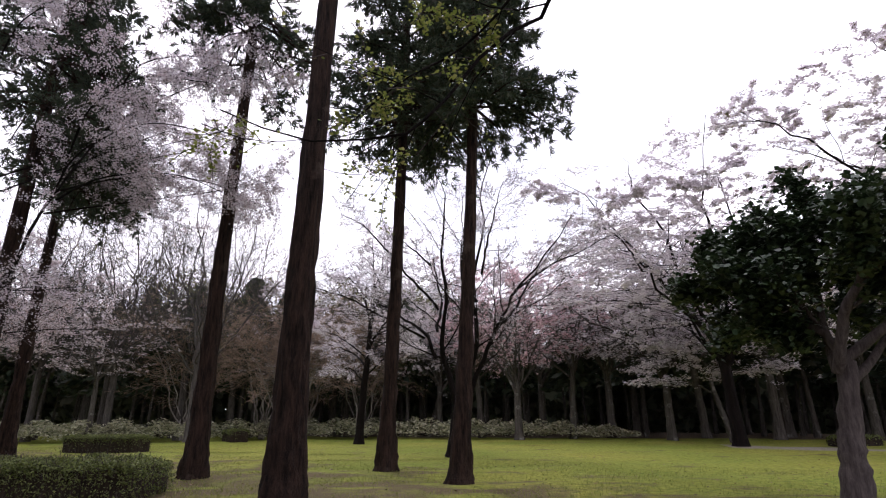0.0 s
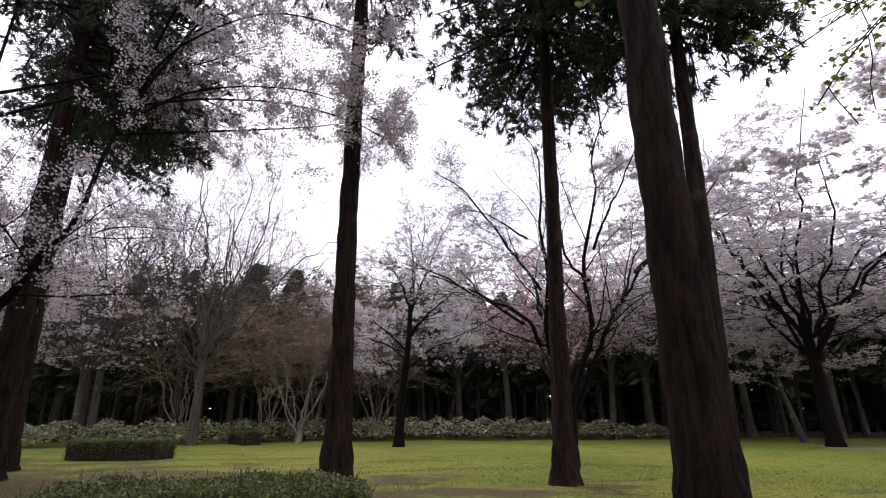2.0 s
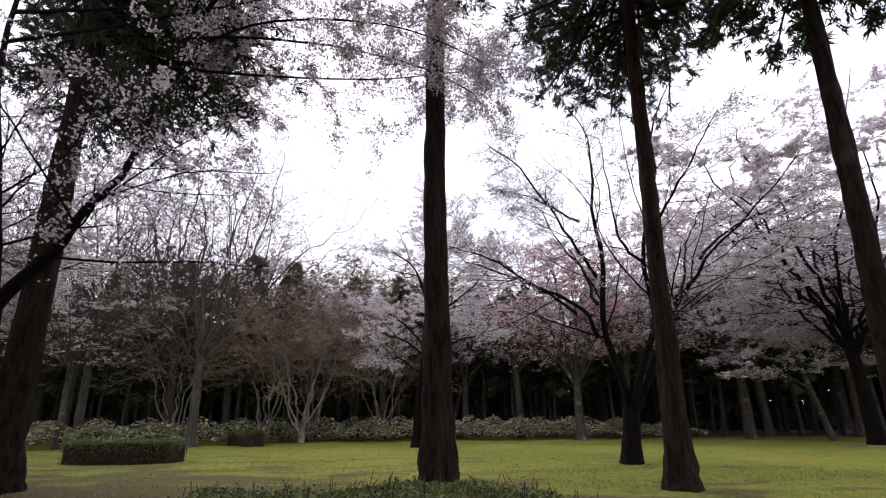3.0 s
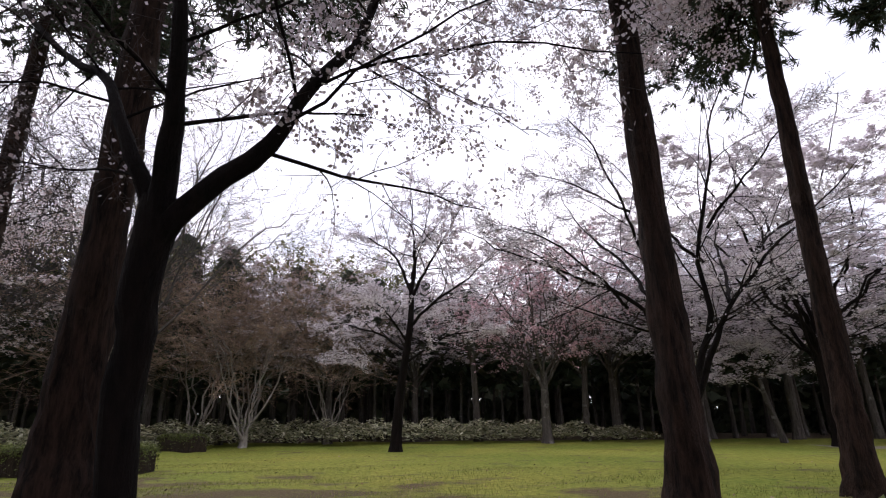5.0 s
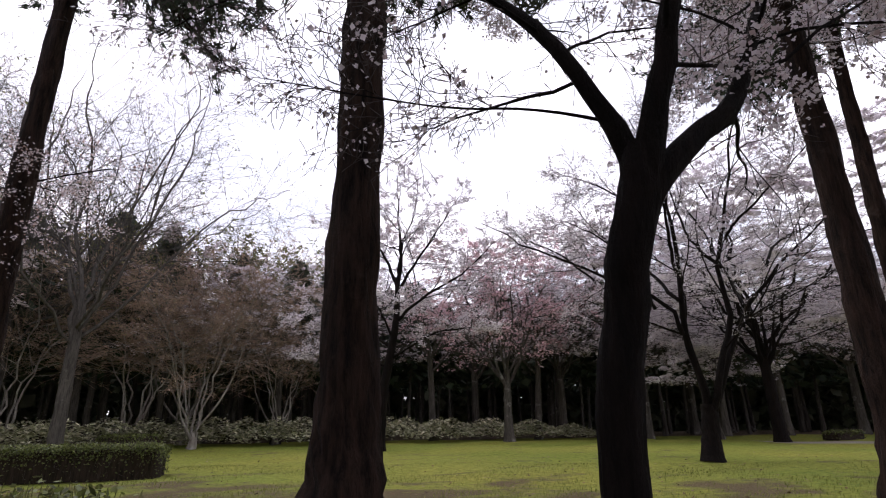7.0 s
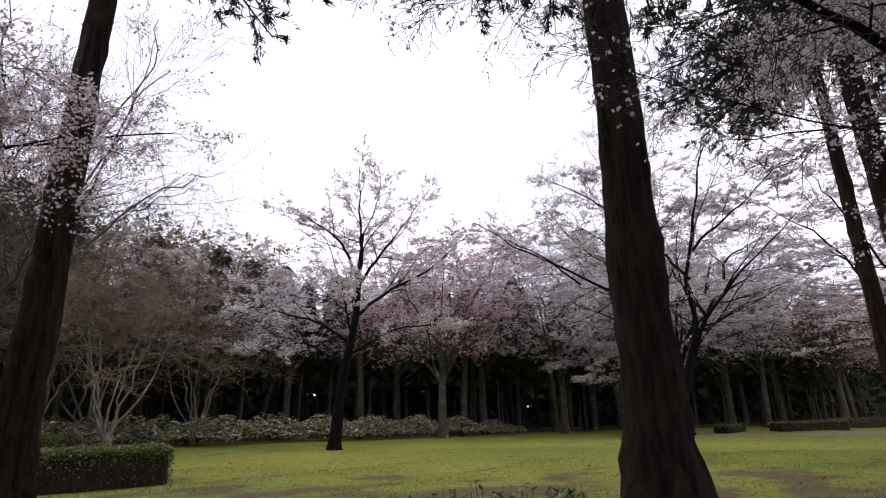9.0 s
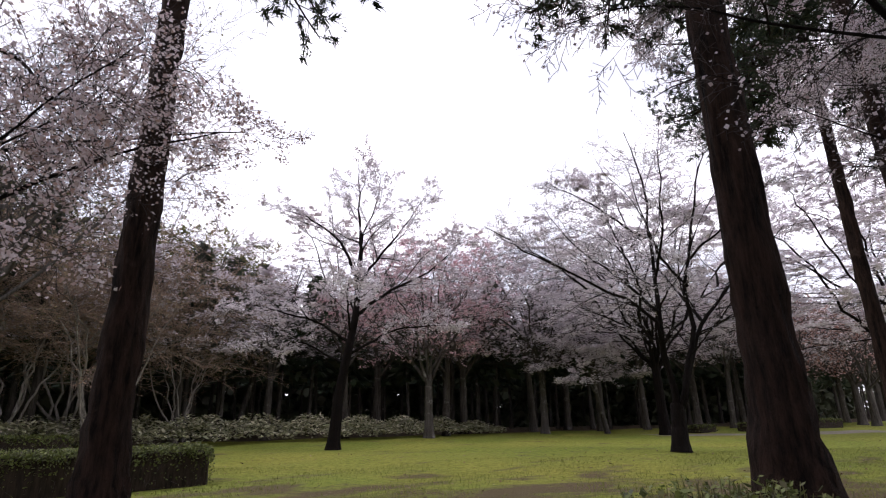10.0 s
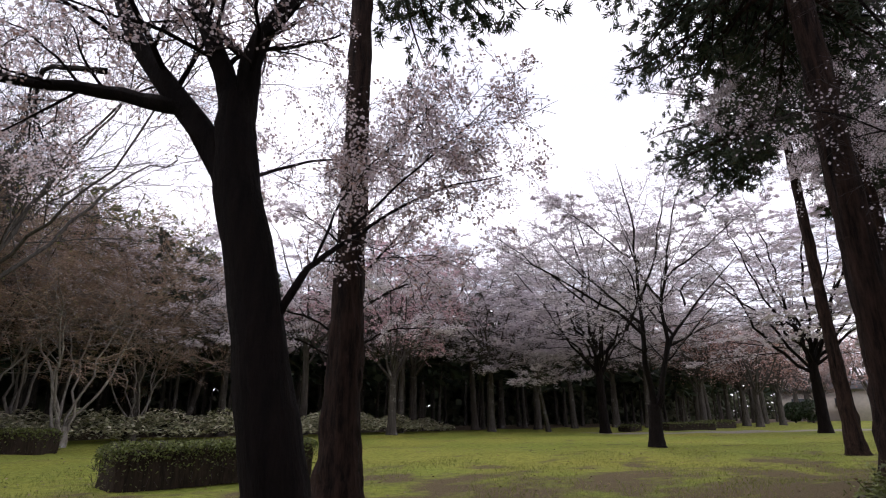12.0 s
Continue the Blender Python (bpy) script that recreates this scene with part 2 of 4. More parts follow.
def curve_through(points, n):
    """A smooth polyline of n points through the given ones."""
    p = np.asarray(points, float)
    q = np.concatenate([[2 * p[0] - p[1]], p, [2 * p[-1] - p[-2]]])
    u = np.linspace(0, len(p) - 1 - 1e-6, n)
    i = u.astype(int)
    t = (u - i)[:, None]
    a, b, c, d = q[i], q[i + 1], q[i + 2], q[i + 3]
    return 0.5 * (2 * b + (c - a) * t + (2 * a - 5 * b + 4 * c - d) * t**2 + (3 * b - a - 3 * c + d) * t**3)


def grow(rng, P, R, kids, span, length, angle, up, wig, n, thick, flat=0.0, least=0.0, fall=0.55):
    """Children of all branches P at once: kids to a branch, between the fractions span of it."""
    b, m, _ = P.shape
    u = span[0] + (span[1] - span[0]) * (np.arange(kids)[None, :] + rng.random((b, kids))) / kids
    x = np.clip(u * (m - 1), 0, m - 1.001)
    i = x.astype(int)
    w = (x - i)[..., None]
    rows = np.arange(b)[:, None]
    base = P[rows, i] * (1 - w) + P[rows, i + 1] * w
    tan = unit(P[rows, i + 1] - P[rows, i])
    rad = R[rows, i] * (1 - w[..., 0]) + R[rows, i + 1] * w[..., 0]
    total = np.linalg.norm(np.diff(P, axis=1), axis=2).sum(1)
    L = np.maximum(total[:, None] * length * (1 - fall * (u - span[0]) / max(1e-6, span[1] - span[0])), least) * rng.uniform(0.65, 1.25, u.shape)
    phi = 2.4 * np.arange(kids)[None, :] + rng.uniform(0, 6.28, (b, 1)) + rng.normal(0, 0.5, u.shape)
    ref = np.where(np.abs(tan[..., 2:3]) > 0.9, np.array([1.0, 0, 0]), np.array([0, 0, 1.0]))
    s = unit(np.cross(tan, ref))
    v = np.cross(s, tan)
    a = np.radians(angle) * rng.uniform(0.75, 1.25, u.shape)
    d = tan * np.cos(a)[..., None] + (s * np.cos(phi)[..., None] + v * np.sin(phi)[..., None]) * np.sin(a)[..., None]
    d[..., 2] *= 1 - flat
    d = unit(d).reshape(-1, 3)
    p = base.reshape(-1, 3)
    L = L.reshape(-1, 1)
    Q = [p]
    for _ in range(n - 1):
        d = d + rng.normal(0, wig, d.shape)
        d[:, 2] += up
        d = unit(d)
        p = p + d * L / (n - 1)
        Q.append(p)
    r0 = (rad * thick).reshape(-1, 1)
    return np.stack(Q, 1), np.maximum(r0 * np.linspace(1, 0.35, n)[None, :], 0.0025)


def along(rng, P, count, lo=0.2, spread=0.0, clump=0.6, family=0):
    """Random places along the branches P; family: twigs of one bough, which bloom alike."""
    b, n, _ = P.shape
    share = rng.random(b) ** clump + 0.02
    if family:
        share = share * np.repeat(rng.random(b // family) ** 1.6 + 0.02, family)
    k = rng.choice(b, count, p=share / share.sum())
    x = rng.uniform(lo, 0.999, count) * (n - 1)
    i = x.astype(int)
    w = (x - i)[:, None]
    return P[k, i] * (1 - w) + P[k, i + 1] * w + rng.normal(0, spread, (count, 3)), unit(P[k, i + 1] - P[k, i])


def cards(rng, c, size, long=1.0, axis=None, lie=0.0):
    """Small uneven four-cornered leaves at c; axis: the way in which they point; lie: how flat they lie."""
    m = len(c)
    nrm = rng.normal(0, 1, (m, 3))
    nrm[:, 2] += lie * np.sign(nrm[:, 2])
    nrm = unit(nrm)
    a = rng.normal(0, 1, (m, 3)) if axis is None else axis + rng.normal(0, 0.35, (m, 3))
    a = unit(a - nrm * (a * nrm).sum(1, keepdims=True)) if axis is None else unit(a)
    b = unit(np.cross(nrm, a))
    s = size * rng.uniform(0.6, 1.3, (m, 1))
    j = rng.uniform(0.6, 1.15, (m, 4, 1))
    corner = np.stack([a * s * long, b * s, -a * s * long, -b * s], 1) * 0.5 * j
    V = c[:, None, :] + corner
    return V.reshape(-1, 3), np.arange(4 * m).reshape(-1, 4)


def needles(rng, c, width, long, axis):
    """Thin pointed needle sprays at c along axis."""
    m = len(c)
    a = unit(axis + rng.normal(0, 0.45, (m, 3)))
    b = unit(np.cross(a, rng.normal(0, 1, (m, 3)))) * width * rng.uniform(0.6, 1.3, (m, 1)) * 0.5
    e = a * long * rng.uniform(0.6, 1.3, (m, 1))
    return np.stack([c - b, c + b, c + e], 1).reshape(-1, 3), np.arange(3 * m).reshape(-1, 3)


def trunk_tube(rng, line, r0, r1, sides=18, flare=0.6, lumps=0.08, high=0.55):
    """A trunk along the line with a flared, lobed foot and uneven bark."""
    n = len(line)
    z = line[:, 2] - line[0, 2]
    s = np.linspace(0, 1, n)
    r = r0 + (r1 - r0) * s
    a = np.arange(sides) * 2 * np.pi / sides
    lobes = 1 + 0.22 * np.cos(5 * a + rng.uniform(0, 6)) + 0.12 * np.cos(3 * a + rng.uniform(0, 6))
    foot = np.exp(-z / high)[:, None] * flare * lobes[None, :]
    rough = rng.normal(0, 1, (n, sides))
    rough = (rough + np.roll(rough, 1, 0) + np.roll(rough, 1, 1) + np.roll(rough, -1, 1)) / 2
    R = r[:, None] * (1 + foot + lumps * rough * 0.5)
    return tubes(line[None], R[None], sides)

# ---------------------------------------------------------------- ground
def height_at(x, y):
    mound = 0.32 * np.exp(-((x + 13.7) ** 2 + (y - 13.2) ** 2) / 3.0)
    return 0.025 * np.sin(0.9 * x + 0.4 * y) + 0.02 * np.sin(1.7 * y - 0.6 * x) - 0.03 + mound


def build_ground():
    near_x = np.arange(-60, 70.01, 0.5)
    near_y = np.arange(-20, 90.01, 0.5)
    far = np.array([150.0, 400, 1000, 2500])
    xs = np.concatenate([-far[::-1], near_x, far])
    ys = np.concatenate([-far[::-1], near_y, far])
    X, Y = np.meshgrid(xs, ys)
    Z = height_at(X, Y)
    V = np.stack([X, Y, Z], -1).reshape(-1, 3)
    w = len(xs)
    i = (np.arange(len(ys) - 1)[:, None] * w + np.arange(w - 1)[None, :]).reshape(-1)
    ob = new("ground", raw_mesh("ground", V, np.stack([i, i + 1, i + w + 1, i + w], 1), ground_material(), True))
    tagged(ob, "mossy yellow-green park lawn with bare earth patches", "lawn", kind="structure")


build_ground()


# ---------------------------------------------------------------- trees
def cedar_tree(x, y, radius, height, crown, reach, seed, lean=(0, 0), label="", dense=1.0, low=()):
    """A tall cedar: flared trunk, bare to the crown's foot, drooping boughs with needle tufts. low: extra single boughs (z, way in degrees, length)."""
    rng = np.random.default_rng(seed)
    t = thing("cedar_tree", pose(x, y, float(height_at(x, y)) - 0.05), label, "tree", "tall cedars along the walk")
    n = 70
    s = np.linspace(0, 1, n) ** 1.5
    line = np.stack([lean[0] * s * height + 0.02 * np.sin(s * 9 + seed), lean[1] * s * height + 0.02 * np.cos(s * 8 + seed), s * height], 1)
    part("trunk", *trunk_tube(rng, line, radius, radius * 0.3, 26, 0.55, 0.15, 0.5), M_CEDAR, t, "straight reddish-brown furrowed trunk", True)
    # boughs
    count = int(58 * dense)
    u = np.sort(rng.random(count)) ** 1.1
    z = crown + u * (height - crown) * 0.97
    way = 2.4 * np.arange(count) + rng.normal(0, 0.4, count)
    long = reach * (1 - 0.75 * u) * rng.uniform(0.6, 1.15, count)
    for zz, deg, ll in low:
        z, way, long = np.append(z, zz), np.append(way, radians(deg)), np.append(long, ll)
    base = np.stack([lean[0] * z, lean[1] * z, z], 1)
    d = np.stack([np.cos(way), np.sin(way), rng.uniform(-0.15, 0.35, len(z))], 1)
    p, Q = base, [base]
    for k in range(7):
        d = unit(d + rng.normal(0, 0.09, d.shape) + np.array([0, 0, -0.13 if k < 4 else 0.06]))
        p = p + d * long[:, None] / 7
        Q.append(p)
    P0 = np.stack(Q, 1)
    R0 = (0.012 + 0.012 * long)[:, None] * np.linspace(1, 0.25, 8)[None, :]
    P1, R1 = grow(rng, P0, R0, 11, (0.22, 1.0), 0.36, 55, -0.06, 0.14, 5, 0.6, 0.35, 0.3, 0.5)
    P2, R2 = grow(rng, P1, R1, 4, (0.2, 1.0), 0.38, 45, -0.02, 0.16, 4, 0.6, 0.1, 0.14, 0.4)
    for k in range(len(P0)):
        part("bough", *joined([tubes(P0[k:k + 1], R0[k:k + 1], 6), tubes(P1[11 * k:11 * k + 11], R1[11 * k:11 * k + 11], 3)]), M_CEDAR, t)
    c, way3 = along(rng, P2, int(50000 * dense), 0.05, 0.03)
    tagged(part("needles", *needles(rng, c, 0.038, 0.18, way3), M_NEEDLE, t, "dark green drooping needle sprays"), kind="stuff")
    return t


CEDARS = [
    # x, y, radius, height, crown foot, reach, lean, density, single low boughs
    (-7.22, 13.05, 0.25, 21, 11.8, 2.9, (0.005, 0.016), 1.1, [(11.2, 200, 2.0), (10.9, 60, 2.0)]),
    (-2.84, 8.27, 0.265, 22, 11.2, 2.4, (0.005, 0.025), 1.0, []),
    (-3.19, 14.9, 0.225, 20, 10.2, 3.0, (0.023, 0.018), 1.6, [(9.9, 180, 2.4), (9.8, 150, 2.2), (9.7, 330, 2.0), (10.0, 100, 2.8), (10.1, 60, 2.6)] + [(10.7 + 0.1 * j, 55 + (j * 29) % 85, 3.6 + 0.25 * (j % 4)) for j in range(16)]),
    (-1.02, 12.58, 0.205, 19, 8.9, 2.2, (0.047, 0.041), 1.8, [(8.9, 20, 2.0), (9.0, 350, 2.3), (8.7, 180, 1.8), (8.8, 230, 1.8), (8.8, 300, 2.0), (9.3, 10, 2.6), (8.7, 260, 1.9), (8.8, 90, 1.8), (9.1, 140, 2.0), (8.9, 50, 2.0)]),
    (-13.76, 13.14, 0.275, 22, 9.6, 3.6, (0.004, 0.01), 2.4, [(9.2 + 0.35 * j, (j * 37) % 90, 3.2 + 0.15 * (j % 4)) for j in range(10)] + [(8.4, 45, 3.4), (8.2, 20, 3.2), (8.5, 70, 3.2), (8.6, 5, 3.0), (8.8, 55, 3.6), (9.0, 30, 3.8), (9.3, 95, 2.8), (9.5, 70, 2.8), (9.3, 30, 2.8), (9.6, 0, 2.6), (9.4, 125, 2.8)] + [(7.9 + 0.1 * j, -20 + (j * 37) % 90, 2.6 + 0.25 * (j % 4)) for j in range(6)]),
    (-18.49, 18.86, 0.275, 21, 11.0, 3.0, (0.006, 0.0), 1.6, [(10.0 + 0.3 * j, -25 + (j * 37) % 80, 2.6 + 0.2 * (j % 5)) for j in range(14)] + [(10.3 + 0.12 * j, -40 + (j * 31) % 90, 3.2 + 0.2 * (j % 4)) for j in range(12)]),
]
for k, (x, y, r, h, c, reach, lean, dense, low) in enumerate(CEDARS):
    cedar_tree(x, y, r, h, c, reach, 40 + k, lean, "tall straight cedar with bare furrowed trunk in lawn", dense, low)


def broad_tree(name, m, stems, seed, bark_mat, twig_mat, leaf_mat, label, levels, leaves, size, group="", trunk_sides=16, flare=0.5, leaf_label="", leaf_name="blossoms", lie=0.6, lo=0.15, spread=0.05, small_levels=2, split=False, lumps=0.07, wob=0.03, floor=0.006, sparse=None):
    """A broad-leaved tree. stems: (points, radius at the foot, radius at the tip); the first is the trunk.
    levels: rows for grow(), from boughs down to twigs. sparse: (x, share): beyond x to the west that share of the bloom is left."""
    rng = np.random.default_rng(seed)
    t = thing(name, m, label, "tree", group)
    Ps, Rs = [], []
    for k, (pts, r0, r1) in enumerate(stems):
        line = curve_through(pts, 16 if k else 22)
        if k:
            line[1:] += np.cumsum(rng.normal(0, wob * np.linalg.norm(line[-1] - line[0]) / 4, (15, 3)), 0)
            R = r0 + (r1 - r0) * np.linspace(0, 1, 16) ** 0.85
            rough = 1 + 0.05 * rng.normal(0, 1, (1, 16, 10))
            part("limb", *tubes(line[None], R[None, :, None] * rough, 10), bark_mat, t, "", True)
            Ps.append(line)
            Rs.append(R)
        else:
            part("trunk", *trunk_tube(rng, line, r0, r1, trunk_sides, flare, lumps, 0.35), bark_mat, t, "", True)
    P, R = np.stack(Ps), np.stack(Rs)
    made = []
    for row in levels:
        P, R = grow(rng, P, R, **row)
        R = np.maximum(R, floor)
        made.append((P, R))
    p0, r0 = made[0]
    if split:
        for k in range(len(p0)):
            part("branch", *tubes(p0[k:k + 1], r0[k:k + 1], 5), bark_mat, t, "", True)
    else:
        tagged(part("branches", *tubes(p0, r0, 5), bark_mat, t, "", True), kind="stuff")
    thin = [tubes(p, r, 3) for p, r in made[1:]]
    if thin:
        tagged(part("twigs", *joined(thin), twig_mat, t), kind="stuff")
    if leaves:
        sets = made[-small_levels:]
        each = [int(leaves * f) for f in (([0.35, 0.65] if len(sets) == 2 else [1.0]))]
        near = levels[-small_levels]["kids"] if lie >= 1.8 else 0
        kin = [near, near * levels[-1]["kids"]] if len(sets) == 2 else [near]
        c = np.concatenate([along(rng, p, e, lo, spread, 2.2, k)[0] for (p, r), e, k in zip(sets, each, kin)])
        if sparse:
            c = c[(c[:, 0] > sparse[0]) | (rng.random(len(c)) < sparse[1])]
        tagged(part(leaf_name, *cards(rng, c, size, 1.0, None, lie), leaf_mat, t, leaf_label), kind="stuff")
    return t


def level(kids, span, length, angle, up=0.02, wig=0.12, n=6, thick=0.6, flat=0.0, least=0.0, fall=0.5):
    return dict(kids=kids, span=span, length=length, angle=angle, up=up, wig=wig, n=n, thick=thick, flat=flat, least=least, fall=fall)


NEAR_TWIGS = [
    level(12, (0.3, 1.0), 0.33, 52, 0.0, 0.14, 8, 0.26, 0.25, 0.7),
    level(8, (0.12, 1.0), 0.5, 48, -0.03, 0.16, 6, 0.5, 0.2, 0.4),
    level(5, (0.1, 1.0), 0.45, 48, -0.04, 0.18, 3, 0.6, 0.1, 0.15),
]

# the forked dark cherry between the cedars
broad_tree(
    "cherry_tree", pose(-12.52, 11.22, -0.05),
    [
        ([(0.03, 0, 0), (0.03, 0, 0.68), (0.0, -0.06, 1.3), (0.06, -0.14, 1.75), (0.06, -0.22, 2.1), (0.13, -0.3, 2.45), (0.15, -0.32, 2.75)], 0.132, 0.13),
        ([(0.12, -0.31, 2.55), (0.0, -0.3, 2.9), (-0.14, -0.27, 3.14), (-0.36, -0.17, 3.56), (-0.58, 0.05, 4.0), (-1.05, 0.3, 4.35), (-1.9, 0.7, 5.3), (-2.8, 1.4, 6.8)], 0.078, 0.018),
        ([(0.15, -0.32, 2.5), (0.17, -0.42, 2.9), (0.2, -0.53, 3.2), (0.23, -0.7, 3.78), (0.18, -0.8, 4.5), (0.0, -0.85, 5.6), (-0.3, -0.5, 8.6)], 0.105, 0.022),
        ([(0.16, -0.32, 2.42), (0.34, -0.38, 2.66), (0.6, -0.42, 2.9), (0.85, -0.45, 3.14), (1.0, -0.47, 3.36), (1.13, -0.46, 3.67), (1.32, -0.42, 3.98), (1.56, -0.35, 4.36), (1.72, -0.3, 5.4), (1.75, 0.1, 6.6), (2.4, 0.9, 9.2)], 0.095, 0.022),
        ([(0.0, -0.29, 2.92), (-0.45, 0.05, 3.12), (-0.9, 0.38, 3.25), (-1.5, 0.8, 3.5), (-2.1, 1.1, 3.7)], 0.012, 0.004),
        ([(-1.05, 0.3, 4.3), (-1.6, 1.2, 4.8), (-2.0, 1.7, 5.15), (-2.6, 2.1, 5.15), (-3.2, 2.5, 4.9)], 0.018, 0.006),
        ([(1.74, 0.0, 6.2), (2.6, 0.25, 6.9), (3.8, 0.4, 7.1), (5.0, 0.5, 6.9), (6.2, 0.6, 6.3)], 0.028, 0.006),
        ([(1.75, 0.1, 6.6), (2.6, 1.2, 7.4), (4.0, 1.9, 7.6), (5.2, 2.0, 7.2), (6.0, 2.1, 6.8)], 0.026, 0.01),
        ([(1.7, 0.3, 7.2), (3.0, -0.6, 8.4), (4.4, -0.8, 9.0), (6.0, -0.6, 8.8)], 0.028, 0.01),
        ([(2.0, 0.7, 8.4), (3.0, 1.2, 9.6), (4.2, 1.8, 10.6), (5.4, 2.0, 11.2)], 0.028, 0.01),
        ([(-0.08, -0.78, 6.4), (0.4, 0.8, 7.8), (1.2, 2.2, 9.2), (1.6, 3.2, 10.6)], 0.032, 0.01),
        ([(-0.28, -0.52, 8.4), (0.4, -0.9, 9.6), (1.4, -1.4, 10.4), (2.6, -1.6, 10.8)], 0.028, 0.01),
        ([(1.75, 0.1, 6.6), (3.0, -0.5, 7.3), (4.6, -0.4, 7.9), (6.2, 0.2, 7.6)], 0.026, 0.008),
        ([(2.2, 0.6, 8.8), (3.8, -0.2, 9.8), (5.6, 0.2, 10.0), (7.0, 0.8, 9.4)], 0.026, 0.008),
        ([(1.72, 0.0, 6.0), (2.8, 1.4, 6.8), (4.4, 2.4, 7.4), (6.2, 2.8, 7.8)], 0.026, 0.008),
        ([(0.0, -0.82, 5.9), (0.9, 0.4, 7.2), (2.0, 1.4, 8.4), (3.2, 2.2, 9.4)], 0.028, 0.008),
        ([(1.8, 0.2, 7.0), (1.2, 1.6, 7.8), (0.8, 3.0, 8.2), (1.2, 4.4, 8.2)], 0.026, 0.008),
    ],
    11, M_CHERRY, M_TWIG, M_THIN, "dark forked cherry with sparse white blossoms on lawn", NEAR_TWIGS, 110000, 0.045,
    "cherry trees", 18, 0.12, "small white blossoms", lie=0.2, spread=0.05, split=True, wob=0.006, floor=0.003, lumps=0.11, sparse=(0.7, 0.06))

# the heavy cherry with red young leaves at the walk's end
broad_tree(
    "cherry_tree", pose(-20.73, 16.74, -0.05),
    [
        ([(0.04, -0.05, 0), (0.0, 0, 0.57), (-0.11, 0.12, 1.31), (-0.23, 0.26, 2.27), (-0.4, 0.43, 3.2), (-0.45, 0.49, 3.8), (-0.45, 0.5, 4.15)], 0.285, 0.17),
        ([(-0.36, 0.38, 2.9), (-0.6, 0.64, 3.6), (-0.95, 1.0, 4.3), (-1.3, 1.4, 5.0), (-1.6, 1.9, 6.2), (-2.0, 2.6, 8.0)], 0.165, 0.04),
        ([(-0.82, 0.87, 4.05), (-1.35, 1.45, 4.3), (-2.1, 2.3, 4.5), (-3.4, 3.8, 5.2)], 0.09, 0.03),
        ([(-0.44, 0.48, 3.7), (-0.5, 0.55, 4.2), (-0.68, 0.74, 4.85), (-0.88, 1.0, 5.6), (-1.0, 1.4, 7.4)], 0.15, 0.04),
        ([(-0.43, 0.47, 3.65), (-0.42, 0.48, 4.2), (-0.34, 0.4, 4.85), (-0.1, 0.2, 5.6), (0.3, -0.1, 7.2)], 0.17, 0.04),
        ([(-0.12, 0.1, 1.9), (0.02, -0.05, 2.3), (0.16, -0.05, 2.48), (0.48, 0.0, 2.72), (0.84, -0.01, 2.99), (1.28, -0.12, 3.36), (1.9, -0.29, 3.76), (2.57, -0.53, 4.01)], 0.042, 0.007),
        ([(0.3, -0.4, 2.8), (0.8, -0.5, 3.4), (1.2, -0.8, 3.9), (1.7, -1.0, 4.5)], 0.015, 0.005),
        ([(0.1, -0.14, 2.5), (0.6, 0.1, 3.4), (1.2, 0.2, 4.1), (1.7, 0.0, 4.7)], 0.015, 0.005),
        ([(-0.37, 0.42, 3.0), (0.5, 1.4, 4.0), (2.0, 2.0, 4.9), (3.6, 2.2, 5.6)], 0.03, 0.01),
        ([(-0.93, 1.04, 4.38), (-1.6, 0.6, 4.9), (-2.8, -0.2, 5.2), (-4.2, 0.2, 5.6)], 0.03, 0.01),
        ([(-0.7, 1.0, 5.2), (0.6, 2.2, 5.7), (1.2, 4.0, 6.0), (2.6, 5.4, 6.2)], 0.035, 0.01),
        ([(-1.3, 1.8, 4.65), (-1.6, 3.2, 5.2), (-1.4, 4.8, 5.4), (-0.8, 6.2, 5.2)], 0.035, 0.01),
    ],
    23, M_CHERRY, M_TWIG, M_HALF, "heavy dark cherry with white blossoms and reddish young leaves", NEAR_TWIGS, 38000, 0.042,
    "cherry trees", 20, 0.2, "white blossoms among reddish young leaves", lie=0.2, spread=0.045, split=True, wob=0.012, floor=0.003)

